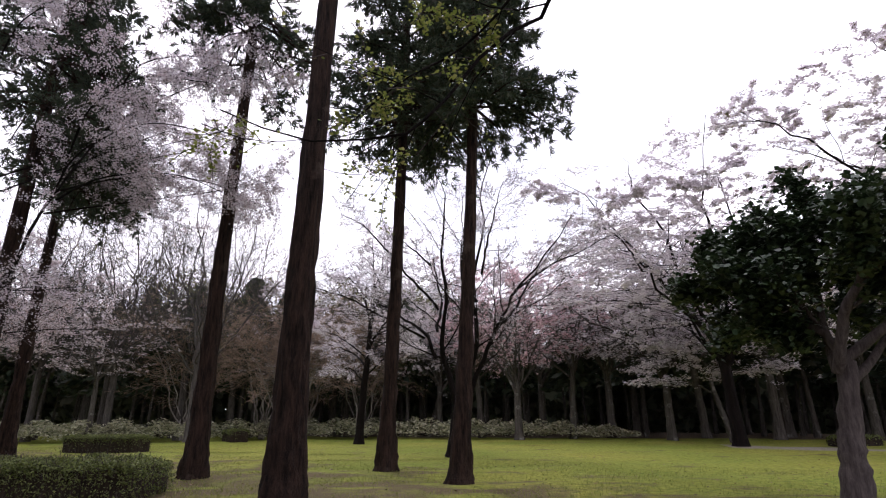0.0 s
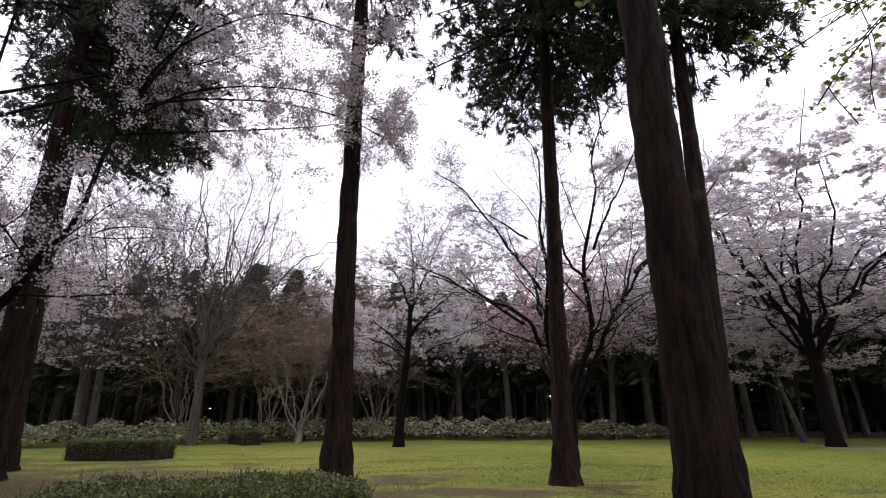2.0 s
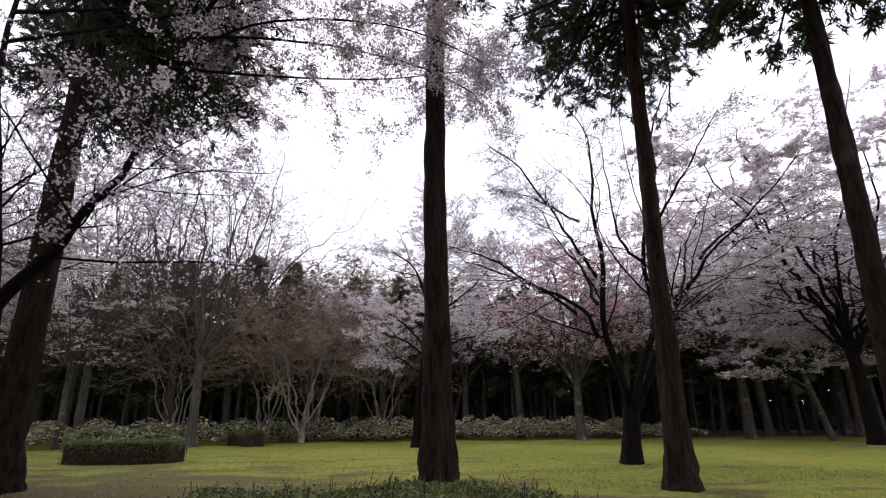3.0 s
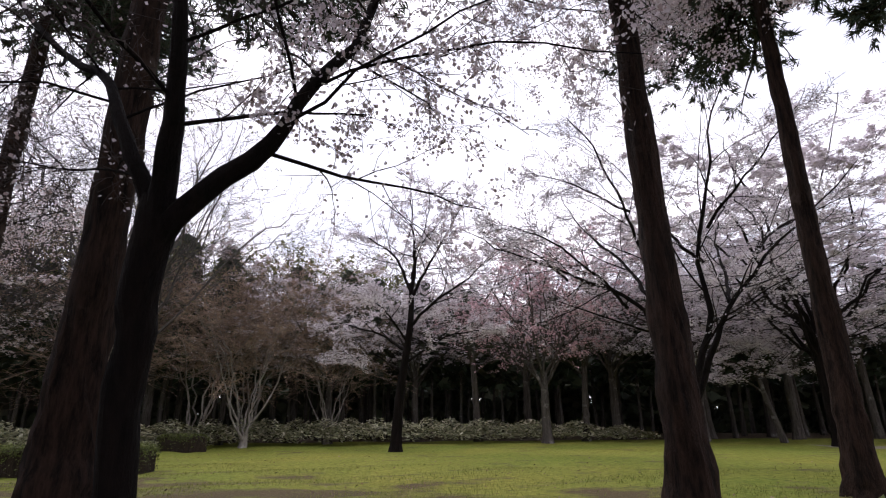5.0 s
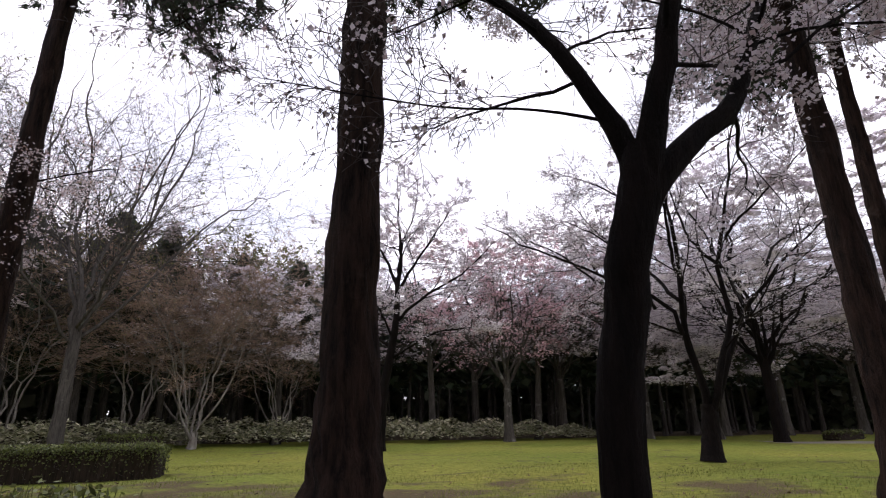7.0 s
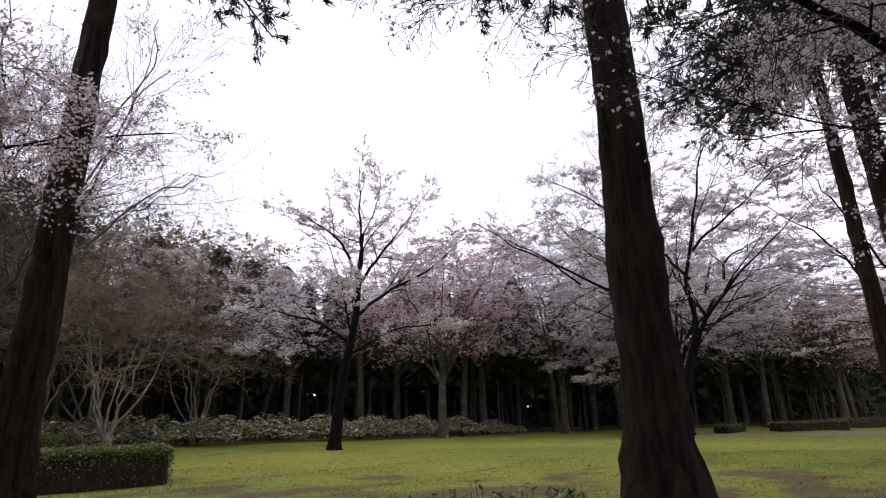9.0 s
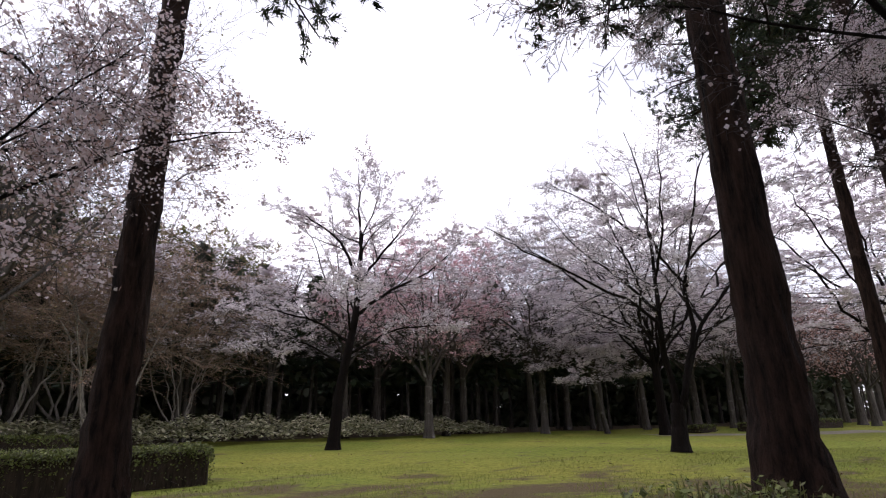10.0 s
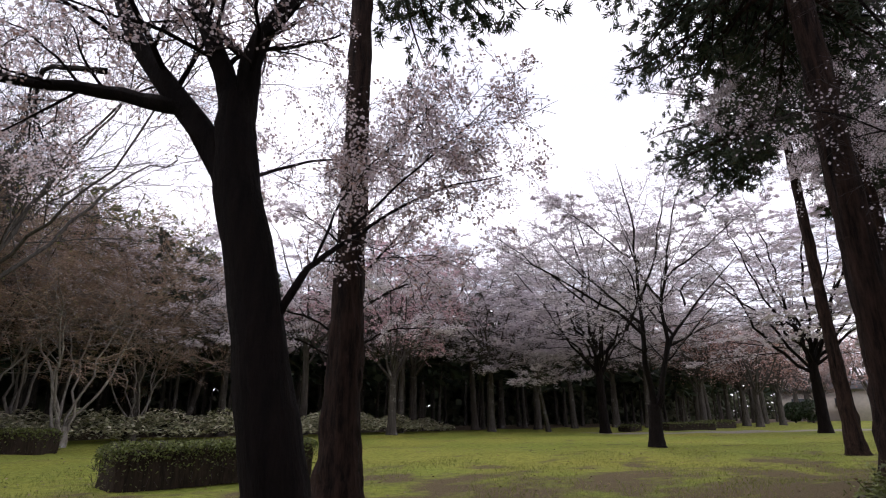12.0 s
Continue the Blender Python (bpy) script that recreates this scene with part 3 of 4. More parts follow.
# the wide vase-shaped cherry on the lawn, forked low into three stems
broad_tree(
    "cherry_tree", pose(-2.36, 20.94, -0.05),
    [
        ([(0, 0, 0), (0.05, 0, 0.5), (0.1, 0, 0.95), (0.14, 0, 1.5)], 0.25, 0.22),
        ([(0.12, 0, 1.0), (-0.25, -0.1, 2.4), (-0.6, -0.2, 3.6), (-0.5, -0.2, 5.4), (-0.85, -0.1, 7.1), (-0.8, 0.2, 9.2), (-1.3, 0.3, 10.6)], 0.13, 0.013),
        ([(-0.6, -0.2, 3.4), (-1.1, 0.2, 4.2), (-2.4, 1.2, 5.2), (-3.8, 2.1, 6.1), (-5.2, 3.0, 7.1)], 0.075, 0.012),
        ([(0.15, 0, 1.1), (0.55, -0.3, 2.5), (0.95, -0.5, 3.9), (1.0, -0.5, 5.6), (1.4, -0.8, 7.4), (1.5, -1.2, 9.2), (2.0, -1.5, 10.6)], 0.12, 0.013),
        ([(0.2, 0, 1.2), (1.0, -0.3, 2.9), (1.6, -0.45, 4.3), (2.3, -0.9, 5.5), (3.2, -1.6, 7.0), (4.6, -2.6, 8.6)], 0.115, 0.013),
        ([(0.98, -0.5, 5.4), (0.4, 0.0, 6.4), (0.4, 0.6, 8.2), (0.2, 0.9, 10.2)], 0.06, 0.012),
        ([(1.6, -0.45, 4.3), (2.4, 0.6, 5.6), (3.2, 1.6, 7.2), (4.2, 2.4, 8.8)], 0.065, 0.012),
        ([(-0.5, -0.2, 5.2), (-1.6, -1.0, 6.4), (-2.6, -1.8, 7.6), (-3.6, -2.4, 8.4)], 0.055, 0.012),
        ([(-0.55, -0.2, 4.4), (-0.6, 1.2, 5.8), (-1.2, 2.6, 7.4), (-1.6, 3.6, 9.0)], 0.06, 0.012),
        ([(1.2, -0.6, 6.4), (1.6, -2.0, 7.6), (2.2, -3.4, 8.8)], 0.05, 0.012),
        ([(-0.85, -0.1, 7.0), (-2.0, 0.8, 8.3), (-3.2, 1.4, 9.2)], 0.045, 0.012),
        ([(2.3, -0.9, 5.5), (3.4, -0.6, 6.4), (5.0, -0.6, 7.2), (6.2, -0.8, 7.6)], 0.05, 0.012),
        ([(-1.1, 0.2, 4.2), (-2.2, -0.8, 4.9), (-3.6, -1.4, 5.6), (-4.8, -1.6, 6.0)], 0.05, 0.012),
        ([(-2.4, 1.2, 5.2), (-3.2, 2.4, 6.4), (-4.0, 3.6, 7.4)], 0.04, 0.012),
    ],
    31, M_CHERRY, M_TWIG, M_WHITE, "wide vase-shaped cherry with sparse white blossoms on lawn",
    [level(10, (0.2, 1.0), 0.4, 44, 0.03, 0.12, 8, 0.4, 0.15, 0.9), level(8, (0.15, 1.0), 0.45, 44, 0.01, 0.13, 6, 0.5, 0.3, 0.5), level(5, (0.1, 1.0), 0.45, 42, 0.0, 0.14, 4, 0.7, 0.3, 0.25)],
    27000, 0.055, "cherry trees", 16, 0.4, "thin scatter of white blossoms", lie=0.8, split=True, wob=0.03, floor=0.005)

# the young cherry in the middle of the lawn
broad_tree(
    "cherry_tree", pose(-9.2, 31.48, -0.05),
    [
        ([(0, 0, 0), (0.05, -0.05, 1.2), (0.17, -0.14, 2.6), (0.4, -0.35, 4.2), (0.55, -0.5, 5.6), (0.58, -0.5, 7.2)], 0.24, 0.11),
        ([(0.58, -0.5, 7.0), (0.55, -0.45, 8.6), (0.4, -0.3, 10.4), (0.2, -0.2, 12.2)], 0.1, 0.015),
        ([(0.56, -0.5, 6.4), (1.2, -1.2, 7.8), (2.0, -1.9, 9.0), (2.9, -2.6, 10.4)], 0.08, 0.012),
        ([(0.56, -0.5, 6.8), (0.0, 0.2, 8.4), (-1.0, 1.0, 9.6), (-2.0, 1.8, 10.2)], 0.08, 0.012),
        ([(0.5, -0.45, 5.2), (1.6, -1.4, 6.2), (3.0, -2.6, 7.0), (4.2, -3.4, 8.0)], 0.08, 0.012),
        ([(0.4, -0.3, 4.2), (-0.8, 0.6, 5.2), (-2.2, 2.0, 5.8), (-3.4, 3.0, 6.0)], 0.07, 0.012),
        ([(0.3, -0.25, 3.6), (1.6, -1.0, 4.4), (3.0, -1.8, 4.8), (4.0, -2.6, 5.0)], 0.06, 0.012),
        ([(0.3, -0.25, 3.2), (-0.6, 1.0, 4.0), (-1.6, 2.0, 4.2), (-2.6, 3.0, 4.2)], 0.05, 0.01),
        ([(0.4, -0.35, 4.6), (-0.4, -1.6, 5.4), (-1.0, -3.0, 5.8), (-1.4, -3.8, 5.8)], 0.05, 0.01),
        ([(0.5, -0.45, 5.4), (1.0, 0.8, 6.4), (1.8, 2.0, 7.0), (2.4, 3.0, 7.2)], 0.05, 0.01),
        ([(0.57, -0.5, 7.4), (0.9, -0.4, 9.0), (1.3, -0.6, 10.4), (1.4, -0.7, 11.8)], 0.06, 0.012),
    ],
    37, M_CHERRY, M_TWIG, M_WHITE, "young cherry with white blossoms on its lower boughs",
    [level(9, (0.2, 1.0), 0.42, 42, 0.04, 0.1, 7, 0.5, 0.35, 0.7), level(7, (0.15, 1.0), 0.42, 42, 0.0, 0.12, 5, 0.55, 0.35, 0.4), level(4, (0.1, 1.0), 0.42, 40, 0.0, 0.14, 4, 0.7, 0.3, 0.2)],
    34000, 0.075, "cherry trees", 14, 0.4, "white blossoms in flat layers", lie=1.2, split=True)


def spreading(seed, height, reach, trunk_r, fork, limbs, tilt=(0, 0)):
    """Stems of a spreading tree: a trunk and its limbs, by chance."""
    rng = np.random.default_rng(seed)
    top = (tilt[0] * fork, tilt[1] * fork, fork)
    stems = [([(0, 0, 0), (tilt[0] * fork * 0.3, tilt[1] * fork * 0.3, fork * 0.35), (tilt[0] * fork * 0.65, tilt[1] * fork * 0.65, fork * 0.7), top], trunk_r, trunk_r * 0.72)]
    for k in range(limbs):
        a = 2 * math.pi * k / limbs + rng.uniform(-0.4, 0.4)
        far = reach * rng.uniform(0.3, 1.0)
        h = fork + (height - fork) * (1.05 - 0.55 * far / reach) * rng.uniform(0.85, 1.05)
        z0 = fork * rng.uniform(0.7, 0.98)
        f = z0 / fork
        b = Vector((top[0] * f, top[1] * f, z0))
        e = Vector((top[0] + far * math.cos(a), top[1] + far * math.sin(a), h))
        c = b.lerp(e, 0.35) + Vector((0, 0, 0.06 * height)) * rng.uniform(-0.4, 1)
        d = b.lerp(e, 0.7) + Vector((rng.uniform(-0.3, 0.3), rng.uniform(-0.3, 0.3), 0.05 * height * rng.uniform(0, 1)))
        stems.append(([tuple(b), tuple(c), tuple(d), tuple(e)], trunk_r * rng.uniform(0.24, 0.38), 0.014))
    return stems


FAR_TWIGS = [level(10, (0.15, 1.0), 0.5, 48, 0.0, 0.12, 5, 0.5, 0.45, 1.0), level(7, (0.1, 1.0), 0.5, 45, -0.01, 0.14, 3, 0.55, 0.45, 0.6), level(3, (0.1, 1.0), 0.5, 45, -0.01, 0.14, 2, 0.7, 0.4, 0.3)]
LAYER_TWIGS = [level(11, (0.12, 1.0), 0.45, 55, 0.0, 0.1, 6, 0.42, 0.8, 1.2), level(8, (0.1, 1.0), 0.5, 50, -0.01, 0.1, 3, 0.5, 0.85, 0.6), level(3, (0.1, 1.0), 0.5, 45, 0.0, 0.12, 2, 0.7, 0.8, 0.3)]
WOOD_TWIGS = LAYER_TWIGS[:1] + [level(6, (0.1, 1.0), 0.5, 50, -0.01, 0.1, 3, 0.5, 0.85, 0.6), level(2, (0.1, 1.0), 0.5, 45, 0.0, 0.12, 2, 0.7, 0.8, 0.3)]
BARE_TWIGS = [level(11, (0.15, 1.0), 0.45, 48, 0.025, 0.12, 6, 0.42, 0.0, 0.9), level(8, (0.1, 1.0), 0.45, 44, 0.015, 0.12, 3, 0.55, 0.0, 0.5), level(4, (0.1, 1.0), 0.45, 40, 0.01, 0.12, 2, 0.75, 0.0, 0.3)]

# the big cherry before the wood
broad_tree("cherry_tree", pose(9.63, 28.82, -0.05), spreading(52, 16.5, 8.8, 0.3, 4.6, 14, (-0.05, 0)), 53, M_CHERRY, M_TWIG, M_WHITE,
           "large spreading cherry in full white bloom before wood", LAYER_TWIGS, 125000, 0.112, "cherry trees", 16, 0.35, "white blossoms in flat layers", lie=2.5, split=True, wob=0.06)

CHERRY_KINDS = [
    broad_tree("cherry_tree", pose(8.4, 36.6, -0.05), spreading(61, 13.0, 6.5, 0.26, 4.2, 10), 62, M_PALE, M_TWIG, M_WHITE,
               "old cherry in white bloom at the wood's edge", WOOD_TWIGS, 13000, 0.155, "cherry trees at the wood's edge", 12, 0.4, "", lie=2.2),
    broad_tree("cherry_tree", pose(2.9, 40.0, -0.05), spreading(64, 14.5, 6.0, 0.22, 5.0, 9, (0.06, 0.02)), 65, M_PALE, M_TWIG, M_CREAM,
               "cherry in pale bloom with brownish young leaves", WOOD_TWIGS, 12000, 0.155, "cherry trees at the wood's edge", 12, 0.4, "", lie=2.2),
]
for kind, x, y, turn, size in [
    (0, 14.3, 36.6, 130, 1.1), (1, 19.2, 36.2, 50, 1.1), (0, 24.5, 35.0, 260, 1.15), (1, -3.4, 41.8, 200, 1.05), (0, 5.6, 41.5, 70, 1.12),
    (1, 30.0, 34.0, 20, 1.1), (0, -12.6, 43.0, 310, 0.95), (1, 11.4, 40.5, 160, 1.2), (1, -27.5, 33.0, 120, 0.85), (1, -33.0, 33.0, 220, 1.0), (1, -37.0, 31.0, 20, 1.1),
    (1, -18.8, 42.5, 270, 0.9), (0, 37.0, 32.0, 90, 1.05), (0, -7.0, 45.0, 180, 1.0), (1, 23.0, 31.5, 330, 0.95),
    (0, 44.0, 31.0, 10, 1.1), (1, 29.0, 28.5, 75, 0.95), (0, 1.0, 45.5, 100, 1.15), (1, 8.0, 46.0, 240, 1.2), (0, 17.0, 42.0, 300, 1.2),
]:
    copy_thing(CHERRY_KINDS[kind], pose(x, y, -0.05, 0, 0, turn) @ Matrix.Scale(size, 4))

# the tall cherry whose crown reaches over the lawn from beside the earth path
broad_tree("cherry_tree", pose(18.0, 18.6, -0.05), spreading(55, 19.0, 9.6, 0.34, 5.0, 15), 56, M_CHERRY, M_TWIG, M_WHITE,
           "tall spreading cherry in full white bloom beside path", LAYER_TWIGS, 105000, 0.135, "cherry trees", 16, 0.35, "white blossoms in flat layers", lie=1.8, split=True, wob=0.05)

# pink cherry, low layered cherry, slim leaning cherry
broad_tree("cherry_tree", pose(-0.59, 37.04, -0.05), spreading(71, 12.5, 5.5, 0.26, 3.8, 10), 72, M_PALE, M_TWIG, M_PINK,
           "cherry with soft pink blossoms at the wood's edge", FAR_TWIGS, 15000, 0.13, "cherry trees at the wood's edge", 14, 0.45, "soft pink blossoms", lie=1.0)
broad_tree("cherry_tree", pose(10.83, 33.55, -0.05),
           [([(0, 0, 0), (-0.3, 0.1, 1.4), (-0.6, 0.2, 2.8), (-0.8, 0.2, 4.2)], 0.16, 0.1)]
           + [([(-0.7 - 0.05 * k, 0.2, 2.6 + 0.5 * k), (-0.7 + 0.4 * c, 0.2 + 0.4 * s, 3.2 + 0.5 * k), (-0.7 + 0.75 * c, 0.2 + 0.75 * s, 3.2 + 0.45 * k), (-0.7 + c, 0.2 + s, 3.2 + 0.5 * k)], 0.05, 0.012)
              for k, (c, s) in enumerate([(-3.6, -1.2), (2.6, -2.0), (-3.2, 1.6), (-2.6, -2.6), (2.4, 1.2), (-2.4, 0.6), (1.8, -1.2)])],
           75, M_PALE, M_TWIG, M_WHITE, "small leaning cherry with low flat layers of bloom", LAYER_TWIGS, 14000, 0.14, "cherry trees at the wood's edge", 12, 0.3, "white blossoms in flat layers", lie=2.5)
broad_tree("cherry_tree", pose(-8.2, 47.2, -0.05), spreading(77, 10.5, 4.8, 0.22, 4.4, 8, (0.28, 0.05)), 78, M_PALE, M_TWIG, M_WHITE,
           "slim leaning cherry with white blossoms in bamboo grass", FAR_TWIGS, 9000, 0.15, "cherry trees at the wood's edge", 12, 0.3, "", lie=1.8)

# bare tall trees
ZELKOVA = broad_tree("zelkova_tree", pose(-21.12, 33.92, -0.05), spreading(81, 19.0, 8.2, 0.27, 5.4, 10), 82, M_GREY, M_GREYTWIG, M_OLIVE,
                     "tall bare deciduous tree with fine grey twigs", BARE_TWIGS, 1500, 0.1, "bare trees at the wood's edge", 14, 0.35, "", "buds", wob=0.06)
for x, y, turn, size in [(-25.0, 38.5, 100, 1.05), (-31.0, 38.0, 200, 1.0), (-28.0, 35.0, 280, 0.95), (-34.5, 35.5, 150, 1.0), (-15.0, 46.0, 300, 0.8), (-10.5, 49.0, 20, 0.75), (-36.0, 42.0, 60, 1.1), (-22.5, 41.0, 330, 1.0)]:
    copy_thing(ZELKOVA, pose(x, y, -0.05, 0, 0, turn) @ Matrix.Scale(size, 4))
FRESH = broad_tree("zelkova_tree", pose(32.4, 25.4, -0.05), spreading(84, 10.5, 4.5, 0.3, 3.2, 9), 85, M_GREY, M_TWIG, M_RED,
                   "park tree with brownish spring leaves in open lawn", FAR_TWIGS, 3200, 0.17, "park trees", 12, 0.35, "", "leaves")
for x, y, turn, size in [(41.3, 25.4, 100, 1.0), (50.0, 23.2, 200, 0.8), (46.0, 28.0, 300, 1.2), (36.5, 27.5, 30, 1.1), (27.5, 28.5, 160, 1.0), (55.0, 31.0, 50, 1.3), (48.0, 16.0, 70, 1.0), (60.0, 26.0, 10, 1.2), (66.0, 20.0, 140, 1.2), (70.0, 29.0, 220, 1.3), (63.0, 33.0, 290, 1.2), (78.0, 24.0, 330, 1.4)]:
    copy_thing(FRESH, pose(x, y, -0.05, 0, 0, turn) @ Matrix.Scale(size, 4))

# twiggy brown maples with several stems
def many_stems(seed, height, reach, count):
    rng = np.random.default_rng(seed)
    stems = [([(0, 0, 0), (0.05, 0, 0.25), (0.05, 0.05, 0.5), (0.05, 0.05, 0.8)], 0.2, 0.16)]
    for k in range(count):
        a = 2 * math.pi * k / count + rng.uniform(-0.4, 0.4)
        far = reach * rng.uniform(0.45, 1.0)
        x, y = math.cos(a), math.sin(a)
        h = height * rng.uniform(0.75, 1.0)
        stems.append(([(0.05, 0.05, 0.3), (0.25 * far * x, 0.25 * far * y, 0.3 * h), (0.45 * far * x, 0.5 * far * y, 0.62 * h), (far * x, far * y, h)], 0.065, 0.012))
    return stems


MAPLE = broad_tree("maple_tree", pose(-16.69, 38.3, -0.05), many_stems(91, 9.0, 4.6, 7), 92, M_STEM, M_BROWNTWIG, M_BUD,
                   "many-stemmed maple with brown twigs and tiny buds", [level(12, (0.45, 1.0), 0.5, 50, 0.02, 0.12, 6, 0.5, 0.35, 0.9), level(8, (0.1, 1.0), 0.5, 40, 0.0, 0.12, 3, 0.55, 0.35, 0.5), level(4, (0.1, 1.0), 0.5, 40, 0.0, 0.14, 2, 0.8, 0.3, 0.3)],
                   7000, 0.085, "maples at the wood's edge", 12, 0.2, "", "buds", lie=1.5, floor=0.008, wob=0.05)
for x, y, turn, size in [(-19.6, 40.5, 80, 1.0), (-12.6, 42.5, 170, 0.85), (-24.6, 38.5, 250, 0.95), (-17.6, 43.5, 200, 1.2)]:
    copy_thing(MAPLE, pose(x, y, -0.05, 0, 0, turn) @ Matrix.Scale(size, 4))

# broad evergreens in young olive leaf behind the maples
OAK = broad_tree("oak_tree", pose(-16.5, 47.0, -0.05), spreading(111, 14.5, 4.6, 0.24, 5.0, 10), 112, M_GREY, M_TWIG, M_OLIVE,
                 "broad oak with yellowish olive leaves behind maples", FAR_TWIGS, 9000, 0.2, "oaks in the wood", 10, 0.3, "yellowish olive leaves", "leaves", lie=1.0, spread=0.1)
for x, y, turn, size in [(-22.0, 45.0, 70, 0.95), (-29.0, 43.5, 160, 1.0), (-9.8, 51.5, 250, 1.05)]:
    copy_thing(OAK, pose(x, y, -0.05, 0, 0, turn) @ Matrix.Scale(size, 4))

# the dark evergreen with a swollen trunk beside the walk's start
broad_tree("evergreen_tree", pose(4.74, 9.5, -0.05),
           [([(0, 0, 0), (0.04, 0, 0.5), (0.06, 0, 0.85), (0.16, 0, 1.4), (0.24, 0, 2.0)], 0.175, 0.125),
            ([(0.24, 0, 1.75), (0.05, 0, 2.4), (-0.3, 0.2, 3.1), (-0.65, 0.4, 3.7)], 0.075, 0.02),
            ([(0.25, 0, 1.7), (0.9, 0.2, 2.3), (1.8, 0.4, 2.7), (2.8, 0.6, 3.3)], 0.075, 0.02),
            ([(0.1, 0, 1.85), (0.3, 0.5, 2.9), (0.5, 0.9, 3.9), (0.8, 1.0, 4.6)], 0.075, 0.02),
            ([(0.1, 0, 1.85), (0.1, -0.5, 2.7), (0.6, -1.0, 3.5), (1.2, -1.4, 4.1)], 0.09, 0.02),
            ([(0.05, 0, 2.4), (-0.25, 0.7, 3.1), (-0.55, 1.3, 3.6), (-0.8, 1.8, 4.0)], 0.07, 0.015),
            ([(0.2, 0, 2.0), (1.4, -0.4, 3.1), (2.2, -0.6, 4.1), (3.2, -0.6, 4.6)], 0.08, 0.015)],
           95, M_TWIG, M_TWIG, M_DARKLEAF, "dark evergreen tree with a swollen pale trunk",
           [level(9, (0.25, 1.0), 0.5, 50, 0.02, 0.14, 6, 0.5, 0.2, 0.7), level(7, (0.2, 1.0), 0.45, 50, 0.0, 0.16, 5, 0.55, 0.2, 0.35)],
           60000, 0.11, "", 18, 0.2, "dark glossy leaves", "leaves", lie=0.8, lo=0.3, spread=0.12, lumps=0.16)

# a maple behind the walk's start whose boughs hang into the view
broad_tree("maple_tree", pose(5.2, -2.2, -0.05),
           [([(0, 0, 0), (0, 0, 1.2), (-0.1, 0.2, 2.6), (-0.3, 0.6, 4.2)], 0.26, 0.18),
            ([(-0.3, 0.5, 3.9), (-1.6, 3.6, 5.9), (-3.1, 6.6, 7.3), (-4.1, 9.08, 6.63), (-4.86, 8.97, 6.0), (-5.58, 8.87, 4.98), (-5.98, 8.82, 4.63), (-7.08, 8.66, 4.52), (-8.18, 8.51, 5.01)], 0.045, 0.009),
            ([(-3.1, 6.6, 7.3), (-4.2, 8.3, 6.6), (-5.15, 8.93, 5.9), (-5.94, 8.82, 5.3), (-6.74, 8.71, 4.56)], 0.028, 0.006),
            ([(-1.6, 3.6, 5.9), (-3.4, 6.0, 7.4), (-4.8, 7.8, 7.6), (-6.2, 9.2, 7.3)], 0.06, 0.012),
            ([(-0.3, 0.6, 4.2), (-0.2, 1.4, 6.0), (0.4, 1.6, 8.0), (0.2, 2.0, 9.6)], 0.1, 0.02),
            ([(-1.6, 3.6, 5.9), (-2.4, 6.2, 7.0), (-3.2, 8.2, 7.4), (-4.4, 9.6, 7.2)], 0.05, 0.012)],
           97, M_CHERRY, M_TWIG, M_FRESH, "maple with fresh yellow-green leaves on hanging boughs",
           [level(7, (0.35, 1.0), 0.16, 50, -0.03, 0.14, 6, 0.45, 0.4, 0.3), level(5, (0.2, 1.0), 0.5, 50, -0.03, 0.16, 4, 0.6, 0.4, 0.2)],
           3600, 0.06, "", 16, 0.4, "fresh yellow-green leaves", "leaves", lie=1.5, lo=0.2, spread=0.05, wob=0.008)


# ---------------------------------------------------------------- the wood behind
def wood_cedar(seed, height, crown):
    rng = np.random.default_rng(seed)
    t = thing("forest_cedar", pose(0, 0, 0), "tall dark cedar in the wood with bare grey trunk", "tree", "cedars of the wood")
    s = np.linspace(0, 1, 9)
    line = np.stack([0.15 * np.sin(3 * s + seed), 0.15 * np.cos(4 * s), s * height], 1)
    part("trunk", *trunk_tube(rng, line, 0.17, 0.04, 8, 0.4, 0.06, 0.4), M_PALE, t, "", True)
    count = 560
    u = rng.random(count) ** 0.8
    z = crown + u * (height - crown) * 1.02
    r = (0.25 + 2.4 * (1 - u) ** 0.8) * np.sqrt(rng.random(count)) * (0.75 + 0.35 * np.sin(9 * u + 5 * rng.random(count)))
    a = rng.uniform(0, 6.28, count)
    c = np.stack([r * np.cos(a), r * np.sin(a), z - 0.25 * r], 1)
    way = np.stack([np.cos(a), np.sin(a), np.full(count, -0.5)], 1)
    tagged(part("crown", *cards(rng, c, 0.66, 2.0, way), M_NEEDLE, t), kind="stuff")
    return t


def edge_of_wood(x):
    return float(np.interp(x, [-75, -40, -24, -16, 0, 8, 16, 26, 36, 60, 80], [36, 37, 41, 45, 46, 43.5, 41, 39, 38, 41, 45]))


